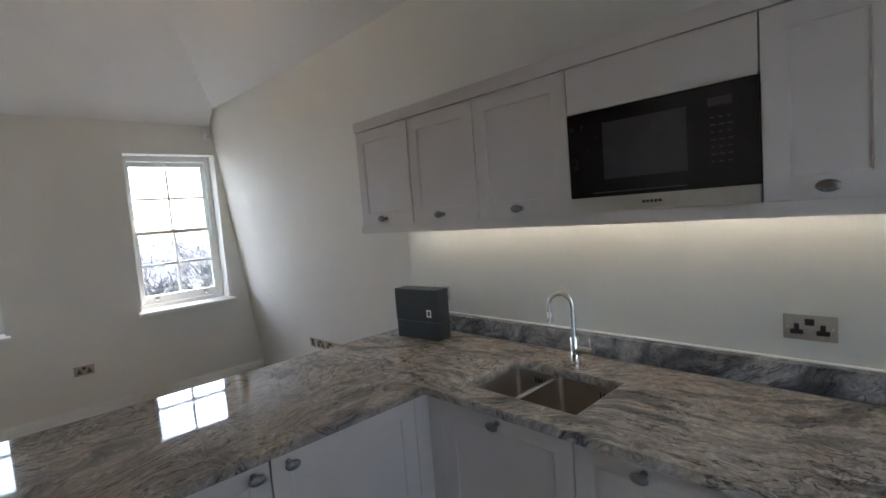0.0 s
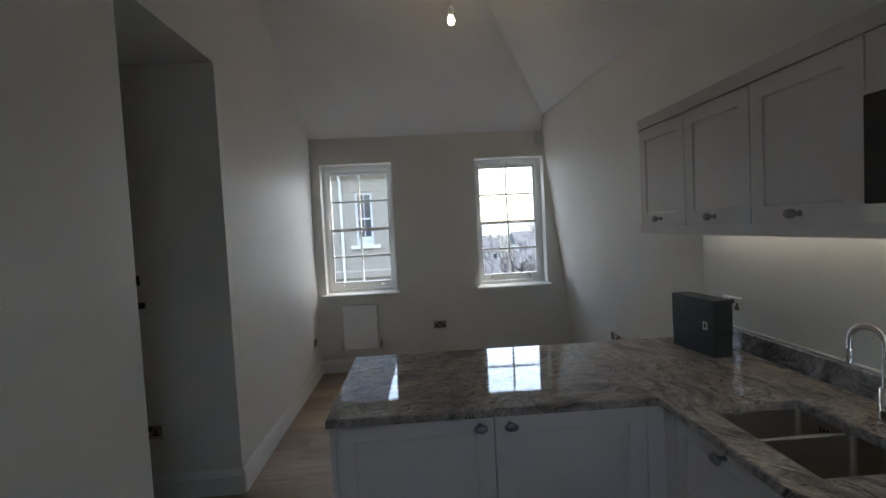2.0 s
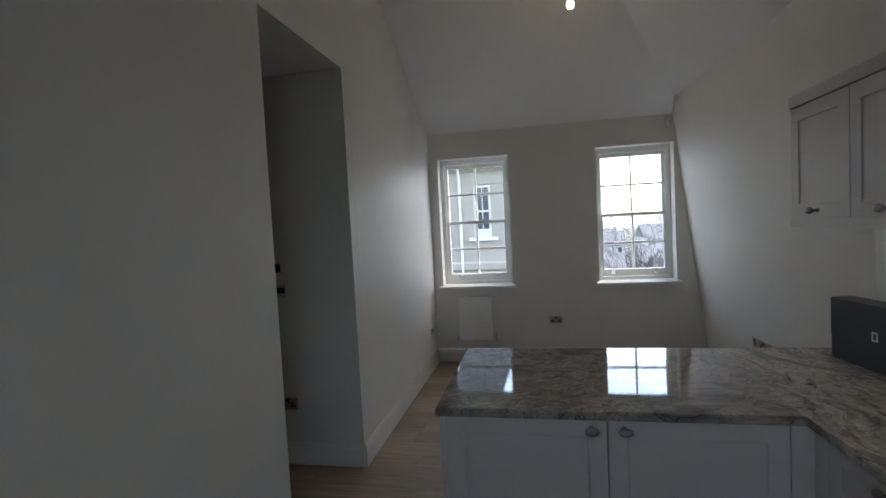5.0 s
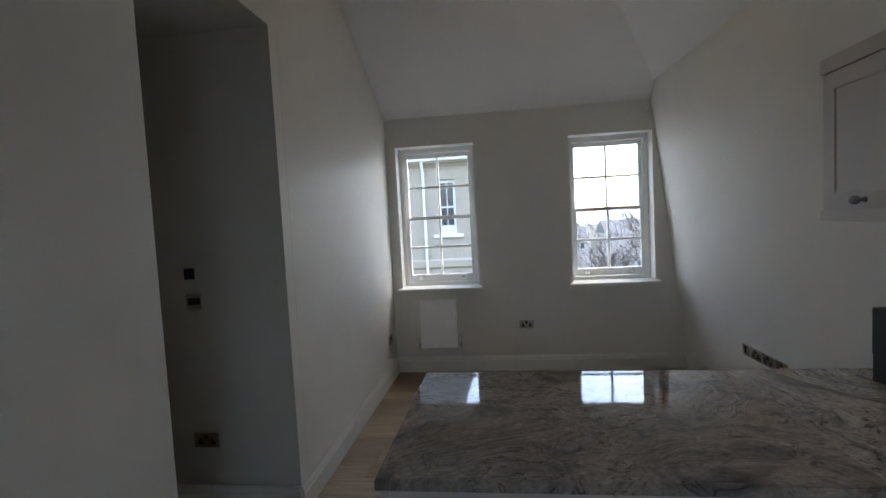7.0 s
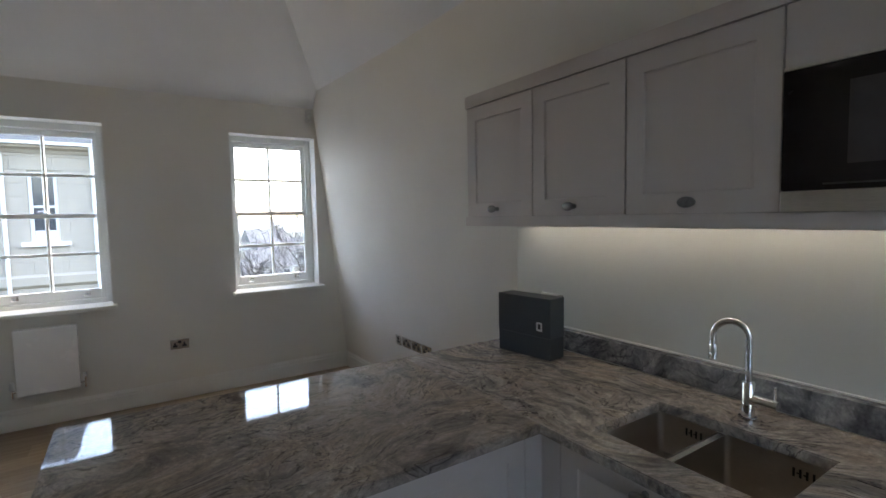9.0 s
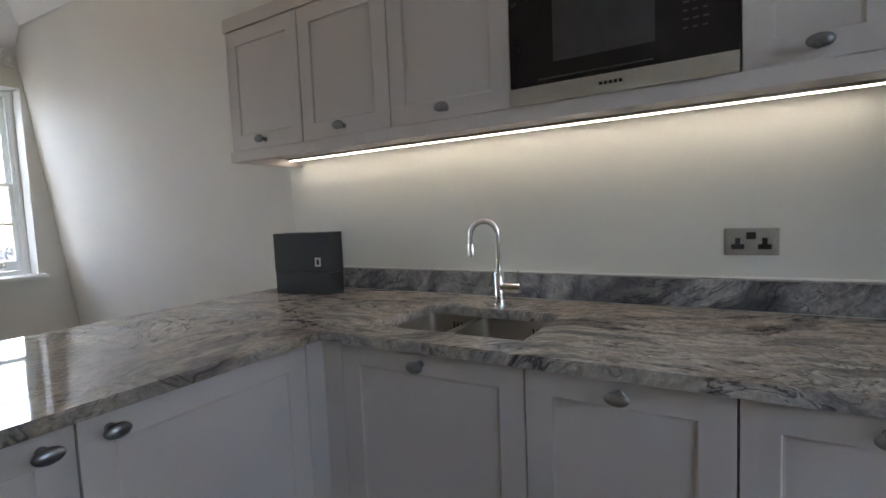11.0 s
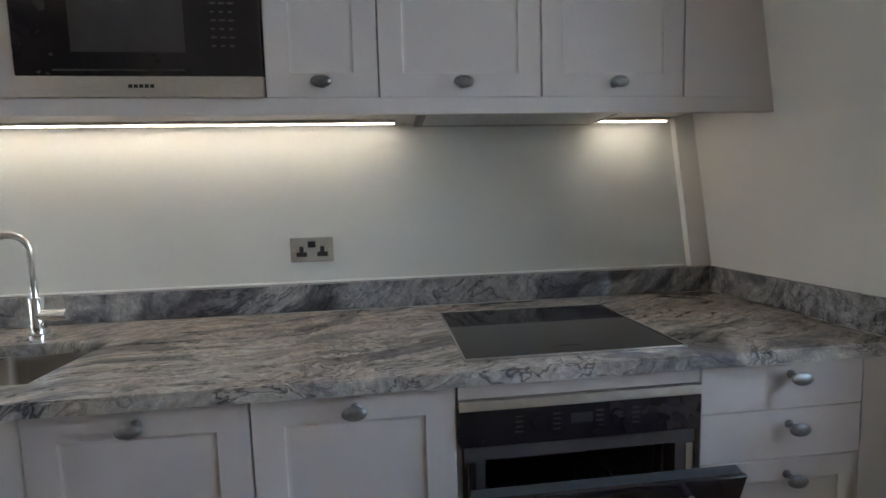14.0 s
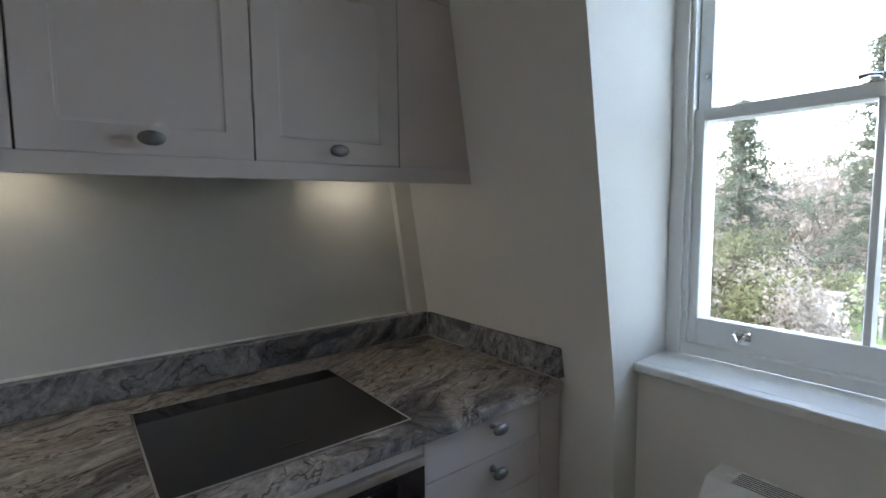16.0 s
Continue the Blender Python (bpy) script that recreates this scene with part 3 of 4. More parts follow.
def bowl(y0, y1, depth):
    bm = B()
    x0, x1 = SX0 - 0.004, SX1 + 0.004
    zt, zb, t = 0.887, 0.887 - depth, 0.0015
    rings = []
    for inset, z in ((0.0, zt), (0.002, zb + 0.02), (0.008, zb + 0.006), (0.022, zb)):
        pts = []
        rad = 0.018
        for cx, cy, a0 in ((x1 - rad, y1 - rad, 0), (x0 + rad, y1 - rad, 90), (x0 + rad, y0 + rad, 180), (x1 - rad, y0 + rad, 270)):
            for k in range(5):
                a = radians(a0 + 22.5 * k)
                pts.append((cx + (rad - inset * 0.3) * math.cos(a) - inset * (1 if math.cos(radians(a0 + 45)) > 0 else -1), cy + (rad - inset * 0.3) * math.sin(a) - inset * (1 if math.sin(radians(a0 + 45)) > 0 else -1), z))
        rings.append([bm.verts.new(p) for p in pts])
    k = len(rings[0])
    for p, q in zip(rings, rings[1:]):
        for i in range(k):
            bm.faces.new((p[i], q[i], q[(i + 1) % k], p[(i + 1) % k]))
    bm.faces.new(rings[-1])
    b = part("bowl", bm, SINKSTEEL, sink, "", True)
    bm = B()
    lathe(bm, [(0.040, 0.0), (0.040, 0.003), (0.030, 0.004), (0.024, 0.001)], 24, Matrix.Translation(((x0 + x1) / 2, (y0 + y1) / 2, zb + 0.0005)))
    part("drain", bm, CHROME, sink, "chrome basket drain", True)
    for k in range(4):
        bm = B()
        yy = y0 + 0.05 + k * 0.016
        box(bm, x1 - 0.0035, yy, zt - 0.05, x1 - 0.0025, yy + 0.006, zt - 0.025)
        if k in (1, 2):
            box(bm, x1 - 0.0035, yy, zt - 0.04, x1 - 0.0025, yy + 0.012, zt - 0.036)
        part("overflow_slot", bm, BLACK, b)


bowl(-0.604, -0.321, 0.19)
bowl(-0.297, -0.098, 0.14)
bm = B()
box(bm, SX0 - 0.004, -0.3205, 0.872, SX1 + 0.004, -0.2975, 0.886, 0.004)
part("divider", bm, PLATE, sink, "bright steel rim between the bowls")

# ---- tap ----
TX, TY = -0.205, -0.338
tap = thing("kitchen_tap", "polished chrome swan-neck mixer tap with one side lever", "tap", pose(TX, TY, CT + 0.0005))
bm = B()
lathe(bm, [(0.026, 0.0), (0.026, 0.006), (0.0195, 0.008), (0.0195, 0.115), (0.017, 0.118)], 24)
part("base", bm, CHROME, tap, "", True)
bm = B()
pts = [(0, 0, 0.10), (0, 0, 0.16), (0, 0, 0.225)]
arc = 0.050
dx, dy = -0.316, 0.949
for k in range(0, 17):
    a = radians(k * 11.25)
    r = arc * (1 - math.cos(a))
    pts.append((dx * r, dy * r, 0.257 + arc * math.sin(a)))
pts += [(dx * 2 * arc, dy * 2 * arc, 0.225), (dx * 2 * arc, dy * 2 * arc, 0.19)]
tube(bm, pts, 0.0105, 18)
spout = part("spout", bm, CHROME, tap, "", True)
bm = B()
lathe(bm, [(0.0135, 0), (0.0135, 0.045), (0.0125, 0.048)], 20, Matrix.Translation((dx * 2 * arc, dy * 2 * arc, 0.178)))
part("nozzle", bm, CHROME, spout, "", True)
bm = B()
tube(bm, [(0, -0.005, 0.062), (0, -0.052, 0.062), (0, -0.085, 0.062)], [0.018, 0.018, 0.0175], 20)
lever = part("lever_body", bm, CHROME, tap, "", True)
bm = B()
tube(bm, [(0, -0.075, 0.075), (-0.004, -0.078, 0.10), (-0.012, -0.080, 0.125)], [0.0045, 0.004, 0.0042], 10)
part("lever", bm, CHROME, lever, "", True)

# ---- hob ----
hob = thing("induction_hob", "black glass induction hob with a thin steel edge", "hob")
bm = B()
box(bm, -0.699, -2.101, CT + 0.0008, -0.219, -1.562, CT + 0.0055, 0.001)
part("glass_top", bm, BLACKGLASS, hob)
for x0, y0, x1, y1 in ((-0.705, -2.107, -0.6995, -1.556), (-0.2185, -2.107, -0.213, -1.556), (-0.699, -2.107, -0.219, -2.1015), (-0.699, -1.5615, -0.219, -1.556)):
    bm = B()
    box(bm, x0, y0, CT + 0.0008, x1, y1, CT + 0.0075, 0.001)
    part("edge_trim", bm, PLATE, hob, "thin bright steel edge")
bm = B()
box(bm, -0.640, -1.865, CT + 0.0056, -0.634, -1.800, CT + 0.0062)
part("maker_mark", bm, GREYPRINT, hob, "pale printed mark")
for k in range(5):
    bm = B()
    box(bm, -0.682, -1.99 + k * 0.09, CT + 0.0056, -0.6805, -1.97 + k * 0.09, CT + 0.0060)
    part("touch_mark", bm, GREYPRINT, hob)

# ---- oven ----
oven = thing("oven", "black and steel built-in oven with its drop-down door ajar", "oven", pose(XF, -1.533, 0, 0, 0, -90))
OW = 0.587
bm = B()
box(bm, 0.0, 0.02, 0.10, 0.012, 0.60, 0.884)
box(bm, OW - 0.012, 0.02, 0.10, OW, 0.60, 0.884)
box(bm, 0.012, 0.02, 0.10, OW - 0.012, 0.60, 0.13)
part("housing", bm, CABIN, oven)
bm = B()
box(bm, 0.002, 0.0, 0.845, OW - 0.002, 0.02, 0.884, 0.0015)
part("filler_panel", bm, CAB, oven, "pale grey painted strip above the oven")
bm = B()
box(bm, 0.003, -0.010, 0.8195, OW - 0.003, 0.02, 0.842, 0.002)
part("steel_trim", bm, STEEL, oven)
bm = B()
box(bm, 0.003, -0.008, 0.735, OW - 0.003, 0.03, 0.819, 0.0015)
panel = part("control_panel", bm, BLACKGLASS, oven)
for cx in (0.185, 0.376):
    bm = B()
    lathe(bm, [(0.0175, 0), (0.0175, 0.004), (0.0165, 0.0055), (0.012, 0.006)], 24, Matrix.Translation((cx, -0.008, 0.783)) @ Matrix.Rotation(radians(90), 4, "X"))
    part("control_knob", bm, BLACKGLASS, panel, "", True)
    for k in range(4):
        for s in (-1, 1):
            bm = B()
            a = 0.030 + 0.014
            box(bm, cx + s * a - 0.009, -0.0092, 0.763 + k * 0.012, cx + s * a + 0.009, -0.0085, 0.7655 + k * 0.012)
            part("printed_mark", bm, GREYPRINT, panel)
bm = B()
box(bm, 0.262, -0.0092, 0.775, 0.315, -0.0085, 0.798)
part("display", bm, DARKGLASS, panel)
# cavity
bm = B()
box(bm, 0.014, 0.0, 0.70, OW - 0.014, 0.05, 0.7345)
box(bm, 0.014, 0.0, 0.20, 0.062, 0.05, 0.70)
box(bm, OW - 0.062, 0.0, 0.20, OW - 0.014, 0.05, 0.70)
box(bm, 0.062, 0.0, 0.20, OW - 0.062, 0.05, 0.29)
part("cavity_frame", bm, ENAMEL, oven)
bm = B()
box(bm, 0.062, 0.05, 0.27, 0.066, 0.50, 0.71)
box(bm, OW - 0.066, 0.05, 0.27, OW - 0.062, 0.50, 0.71)
box(bm, 0.066, 0.05, 0.27, OW - 0.066, 0.50, 0.274)
box(bm, 0.066, 0.05, 0.706, OW - 0.066, 0.50, 0.71)
box(bm, 0.066, 0.496, 0.274, OW - 0.066, 0.50, 0.706)
part("cavity", bm, ENAMEL, oven)
for s in (0.074, OW - 0.074):
    rail = part("shelf_rail", tube(B(), [(s, 0.065, 0.32), (s, 0.065, 0.69)], 0.0028, 8), CHROME, oven, "chrome wire shelf rail", True)
    for z in (0.34, 0.36, 0.45, 0.47, 0.56, 0.58, 0.655, 0.675):
        part("wire", tube(B(), [(s, 0.06, z), (s, 0.45, z)], 0.0028, 8), CHROME, rail, "", True)
shelf = part("wire_shelf", tube(B(), [(0.076, 0.07, 0.459), (OW - 0.076, 0.07, 0.459)], 0.003, 6), CHROME, oven, "chrome wire oven shelf", True)
for k in range(22):
    x = 0.085 + k * (OW - 0.17) / 21
    part("wire", tube(B(), [(x, 0.07, 0.462), (x, 0.44, 0.462)], 0.0022, 6), CHROME, shelf)
for s in (0.03, OW - 0.03):
    bm = B()
    box(bm, s - 0.009, -0.006, 0.60, s + 0.009, -0.001, 0.70, 0.001)
    part("side_strip", bm, PLATE, oven, "bright steel strip beside the cavity")
door = new("oven_door")
door.parent = oven
door.matrix_basis = pose(0, -0.004, 0.285, 17.5, 0, 0)
bm = B()
box(bm, 0.004, -0.024, 0.0, OW - 0.004, -0.014, 0.447, 0.0015)
part("outer_glass", bm, BLACKGLASS, door)
bm = B()
box(bm, 0.03, -0.0135, 0.02, OW - 0.03, 0.014, 0.432, 0.004)
part("inner_door", bm, DARKGLASS, door)
bm = B()
box(bm, 0.006, -0.0135, 0.4325, OW - 0.006, 0.010, 0.445, 0.002)
part("top_channel", bm, BOXGREY, door)
for s in (0.12, OW - 0.12):
    bm = B()
    tube(bm, [(s, -0.024, 0.40), (s, -0.060, 0.40)], 0.007, 10)
    part("handle_post", bm, STEEL, door, "", True)
bm = B()
tube(bm, [(0.05, -0.064, 0.40), (OW - 0.05, -0.064, 0.40)], 0.0095, 14)
part("handle", bm, STEEL, door, "round steel handle bar", True)
for s in (0.045, OW - 0.045):
    bm = B()
    tube(bm, [(s, 0.03, 0.30 - 0.285), (s, 0.0, 0.06), (s, -0.01, 0.12)], 0.006, 8)
    part("hinge_arm", bm, STEEL, door, "", True)

# ---- wall units ----
UZ0, UZ1 = 1.573, 2.090


def wall_unit(label, y0, y1, taper=False):
    w = y0 - y1
    u = thing("wall_cabinet", label, "cabinet", pose(XU, y0, 0, 0, 0, -90), "kitchen wall cabinets")
    depth = -XU + xr(UZ1, 0) - 0.004
    carcass(u, w, depth, UZ0, UZ1, top=True)
    bm = shaker(B(), 0.0022, UZ0 + 0.001, w - 0.0022, UZ1 - 0.002, stile=0.064)
    door = part("door", bm, CAB, u)
    knob(door, w / 2, 1.608)
    return u


wall_unit("pale grey shaker wall cabinet at the open end", 0.843, 0.398)
wall_unit("pale grey shaker wall cabinet with one oval knob", 0.398, -0.040)
wall_unit("pale grey shaker wall cabinet beside the microwave", -0.040, -0.498)
wall_unit("narrow pale grey shaker wall cabinet", -1.092, -1.388)
wall_unit("pale grey shaker wall cabinet over the hob", -1.388, -1.839)
wall_unit("pale grey shaker wall cabinet near the leaning wall", -1.839, -2.266)
bm = B()
prism(bm, [(-2.268, UZ0 + 0.0012), (-2.268, UZ1), (yn(UZ1) - 0.0, UZ1), (yn(UZ0) + 0.0, UZ0 + 0.0012)], "x", XU + 0.001, XU + 0.02)
solid("tapered_filler", bm, CAB, "pale grey tapered filler panel against the leaning wall", "filler panel")
bm = B()
prism(bm, [(0.850, 2.0915), (0.850, 2.147), (yn(2.147), 2.147), (yn(2.0915), 2.0915)], "x", XU - 0.004, xr(2.147, 0) - 0.002)
solid("cornice_board", bm, CAB, "pale grey flat board on top of the wall cabinets", "cornice")
pelmet = thing("light_rail", "pale grey pelmet rail under the wall cabinets", "pelmet")
part("front_rail", prism(B(), [(0.862, 1.530), (0.862, 1.5736), (yn(1.5736), 1.5736), (yn(1.530), 1.530)], "x", XU + 0.002, XU + 0.0222), CAB, pelmet)
part("underside_board", box(B(), XU + 0.0226, -2.42, 1.5665, -0.024, 0.8415, 1.5722), CAB, pelmet)
part("end_return", box(B(), XU + 0.0224, 0.842, 1.530, -0.024, 0.862, 1.5715, 0.001), CAB, pelmet)

# microwave
mw = thing("microwave", "black glass built-in microwave with a brushed steel base strip", "microwave", pose(XU, -0.4985, 0, 0, 0, -90))
MW = 0.593
bm = B()
box(bm, 0.0, 0.01, UZ0, MW, 0.22, 1.931)
part("body", bm, BLACK, mw)
bm = B()
box(bm, 0.0015, -0.006, 1.627, MW - 0.0015, 0.0095, 1.923, 0.0015)
glass = part("door", bm, BLACKGLASS, mw)
bm = B()
box(bm, 0.135, -0.0068, 1.685, 0.405, -0.0062, 1.875)
part("viewing_window", bm, DARKGLASS, glass, "dark grey see-through mesh window")
bm = B()
box(bm, 0.0015, -0.008, 1.5742, MW - 0.0015, 0.0095, 1.626, 0.002)
strip = part("base_strip", bm, STEEL, mw, "brushed steel strip")
bm = B()
for k in range(5):
    box(bm, 0.262 + k * 0.013, -0.0088, 1.597, 0.272 + k * 0.013, -0.0082, 1.606)
part("maker_mark", bm, BLACK, strip, "small dark maker's mark")
bm = B()
box(bm, 0.0015, -0.008, 1.9235, MW - 0.0015, 0.0095, 1.932, 0.001)
part("top_trim", bm, STEEL, mw, "thin steel trim")
bm = B()
box(bm, 0.465, -0.0068, 1.86, 0.528, -0.0062, 1.885)
part("display", bm, DARKGLASS, glass)
for r in range(7):
    for c in range(3):
        bm = B()
        box(bm, 0.470 + c * 0.022, -0.0068, 1.70 + r * 0.021, 0.480 + c * 0.022 + 0.004 * (r % 2), -0.0062, 1.704 + r * 0.021)
        part("touch_mark", bm, GREYPRINT, glass)
bm = B()
box(bm, 0.09, -0.0105, 1.639, 0.40, -0.006, 1.643, 0.001)
part("handle_strip", bm, GREYPRINT, glass)
bm = B()
box(bm, 0.0015, 0.0, 1.9335, MW - 0.0015, 0.02, UZ1 - 0.001, 0.0015)
panel = part("upper_panel", bm, CAB, mw, "pale grey flat panel above the microwave")

# hood and strip lights under the wall units
hood = thing("extractor_hood", "slim grey built-in extractor panel under the wall cabinets", "extractor", pose(0, 0, 0))
bm = B()
box(bm, -0.375, -2.135, 1.5485, -0.075, -1.50, 1.5660, 0.002)
part("panel", bm, HOOD, hood)
bm = B()
box(bm, -0.34, -2.11, 1.5468, -0.12, -1.525, 1.5482, 0.0005)
part("filter_panel", bm, TRACK, hood, "flat grey filter panel")
for y0, y1 in ((0.835, -1.435), (-2.155, -2.41)):
    s = thing("strip_light", "lit warm white LED strip under the wall cabinets", "strip light", None, "under-cabinet lights")
    bm = B()
    box(bm, -0.125, y1, 1.5565, -0.090, y0, 1.5660, 0.001)
    part("track", bm, TRACK, s)
    bm = B()
    box(bm, -0.112, y1 + 0.004, 1.5546, -0.103, y0 - 0.004, 1.5563)
    part("diffuser", bm, LED, s, "glowing warm white diffuser")


# ---- sockets ----
def socket(label, m, material=PLATE, gangs=2, group="wall sockets"):
    """Local: x across, y into the wall, z up, centred on the plate."""
    w = 0.148 if gangs == 2 else 0.086
    s = thing("wall_socket", label, "socket", m, group)
    bm = B()
    box(bm, -w / 2, -0.006, -0.043, w / 2, -0.0005, 0.043, 0.002)
    plate = part("plate", bm, material, s)
    for cx in ((-0.036, 0.036) if gangs == 2 else (0.0,)):
        bm = B()
        box(bm, cx - 0.018, -0.0068, -0.024, cx + 0.018, -0.006, -0.008)
        box(bm, cx - 0.007, -0.0068, -0.008, cx + 0.007, -0.006, 0.012)
        part("outlet", bm, BLACK, plate)
    bm = B()
    box(bm, -0.013, -0.009, 0.008, 0.013, -0.006, 0.030, 0.001)
    part("rocker", bm, BLACK, plate, "black rocker switches")
    for cx in (-w / 2 + 0.012, w / 2 - 0.012):
        bm = B()
        lathe(bm, [(0.003, 0), (0.003, 0.001)], 10, Matrix.Translation((cx, -0.006, 0.0)) @ Matrix.Rotation(radians(90), 4, "X"))
        part("screw", bm, CHROME, plate)
    return s


LEAN = math.degrees(math.atan(0.1135))
socket("brushed steel double socket with black inserts on the splashback", pose(-0.022, -1.128, 1.134, 0, 0, -90))
socket("brushed steel double socket on the splashback behind the box", pose(-0.022, 0.672, 1.134, 0, 0, -90))
socket("steel double socket with black inserts between the windows", pose(-1.475, YF, 0.489))
socket("steel double socket on the plain wall by the radiator", pose(XL, 3.477, 0.426, 0, 0, 90))
socket("steel double socket low on the hall wall", pose(-3.405, OY1, 0.432))
for k, g in enumerate((1, 2, 2, 2)):
    socket("steel socket plate low on the leaning wall", pose(xr(0.525, 2.56 - 0.16 * k), 2.56 - (0, 0.13, 0.285, 0.44)[k], 0.525, 0, 0, -90) @ Matrix.Rotation(radians(LEAN), 4, "X"), gangs=g, group="sockets on the leaning wall")

sw = thing("light_switch", "small dark square switch plate on the hall wall", "switch", pose(-3.425, OY1, 1.387))
bm = B()
box(bm, -0.031, -0.006, -0.031, 0.031, -0.0005, 0.031, 0.002)
part("plate", bm, BLACK, sw)
bm = B()
box(bm, -0.012, -0.010, -0.016, 0.012, -0.006, 0.016, 0.002)
part("rocker", bm, BLACK, sw)
th = thing("thermostat", "small chrome framed control on the hall wall", "thermostat", pose(-3.411, OY1, 1.230))
bm = B()
box(bm, -0.045, -0.008, -0.045, 0.045, -0.0005, 0.045, 0.003)
part("plate", bm, PLATE, th)
bm = B()
box(bm, -0.03, -0.014, -0.018, 0.04, -0.008, 0.02, 0.002)
part("cover", bm, BLACK, th)
bm = B()
box(bm, -0.022, -0.016, -0.010, 0.026, -0.014, 0.012)
part("display", bm, GREYPRINT, th)

# ---- box on the worktop ----
bx = thing("presentation_box", "dark slate card box with a white square mark, on granite", "box", pose(-0.288, 0.604, CT + 0.0008, 0, 0, -90 + 7))
bm = B()
box(bm, -0.154, 0.0, 0.0, 0.154, 0.100, 0.098, 0.002)
part("base", bm, BOXGREY, bx)
bm = B()
box(bm, -0.156, -0.0015, 0.0995, 0.156, 0.1015, 0.280, 0.0025)
lid = part("lid", bm, BOXGREY, bx)
bm = B()
for x0, z0, x1, z1 in ((0.078, 0.128, 0.110, 0.136), (0.078, 0.160, 0.110, 0.168), (0.078, 0.136, 0.086, 0.160), (0.102, 0.136, 0.110, 0.160)):
    box(bm, x0, -0.0024, z0, x1, -0.0014, z1)
part("square_mark", bm, WHITEPRINT, lid, "white square outline mark")
part("name_bar", box(B(), 0.080, -0.0024, 0.118, 0.110, -0.0014, 0.1225), GREYPRINT, lid, "faint grey printed line")
# ---- radiator ----
rad = thing("radiator", "small white panel radiator under the window", "radiator", pose(-2.570, YF, 0.06))
bm = B()
box(bm, 0.0, -0.098, 0.22, 0.385, -0.084, 0.715, 0.004)
box(bm, 0.0, -0.030, 0.22, 0.385, -0.022, 0.715, 0.002)
box(bm, 0.002, -0.0835, 0.70, 0.383, -0.0305, 0.719, 0.002)
box(bm, 0.0, -0.0835, 0.22, 0.004, -0.0305, 0.7, 0.001)
box(bm, 0.381, -0.0835, 0.22, 0.385, -0.0305, 0.7, 0.001)
part("panel", bm, RADWHITE, rad)
for s in (-0.030, 0.415):
    bm = B()
    lathe(bm, [(0.015, 0), (0.016, 0.01), (0.016, 0.055), (0.012, 0.062)], 14, Matrix.Translation((s, -0.057, 0.265)))
    v = part("valve", bm, PLASTIC if s < 0 else CHROME, rad, "", True)
    bm = B()
    tube(bm, [(s, -0.057, 0.266), (s, -0.057, 0.215), (s, -0.045, 0.198), (s, -0.001, 0.195)], [0.010, 0.0085, 0.0075, 0.0075], 12)
    tube(bm, [(s, -0.057, 0.250), (s + (0.034 if s < 0 else -0.034), -0.057, 0.250)], 0.0095, 12)
    part("pipe", bm, CHROME, rad, "chrome valve and pipe", True)
for s in (0.08, 0.30):
    bm = B()
    box(bm, s - 0.012, -0.0215, 0.30, s + 0.012, -0.001, 0.62)
    part("bracket", bm, RADWHITE, rad)

# convector under the near window
cv = thing("convector_heater", "low white convector heater with a slotted top grille", "heater", pose(-1.790, -2.772, 0.016))
bm = B()
box(bm, 0, 0.0, 0.12, 0.62, 0.13, 0.70, 0.006)
part("casing", bm, RADWHITE, cv)
bm = B()
prism(bm, [(0.0, 0.701), (0.135, 0.701), (0.135, 0.715), (0.09, 0.762), (0.0, 0.762)], "x", -0.004, 0.624)
part("top_cover", bm, RADWHITE, cv)
for k in range(7):
    bm = B()
    box(bm, 0.05, 0.018 + k * 0.0095, 0.7618, 0.57, 0.0215 + k * 0.0095, 0.7628)
    part("slot", bm, HOOD, cv)
for s in (0.05, 0.55):
    bm = B()
    box(bm, s, 0.02, 0.0, s + 0.03, 0.11, 0.1195)
    part("foot", bm, RADWHITE, cv)

# ---- wall sensor and pendant ----
al = thing("alarm_sensor", "small white wall sensor high in the corner", "sensor", pose(-0.243, YF, 2.598))
bm = B()
prism(bm, [(-0.028, 0.0), (-0.028, -0.02), (-0.018, -0.045), (0.018, -0.045), (0.028, -0.02), (0.028, 0.0)], "z", -0.055, 0.055)
part("case", bm, PLASTIC, al)
bm = B()
ball(bm, 0, -0.042, -0.015, 0.016, 0.008, 0.022)
part("lens", bm, TRIM, al, "", True)
pend = thing("pendant_lamp", "lit bare warm bulb on a short white cord", "lamp", pose(-1.345, 1.80, ZC))
bm = B()
lathe(bm, [(0.045, -0.025), (0.048, -0.012), (0.048, -0.0005)], 24)
part("ceiling_rose", bm, PLASTIC, pend, "", True)
bm = B()
tube(bm, [(0, 0, -0.02), (0, 0, -0.15), (0, 0, -0.29)], 0.0035, 10)
part("cord", bm, PLASTIC, pend, "", True)
bm = B()
lathe(bm, [(0.012, -0.28), (0.019, -0.29), (0.019, -0.335), (0.016, -0.345)], 18)
part("lamp_holder", bm, PLASTIC, pend, "", True)
bm = B()
lathe(bm, [(0.012, -0.345), (0.014, -0.352), (0.021, -0.360), (0.025, -0.374), (0.025, -0.384), (0.021, -0.397), (0.012, -0.406), (0.003, -0.409)], 20)
part("bulb", bm, BULB, pend, "glowing warm bulb", True)

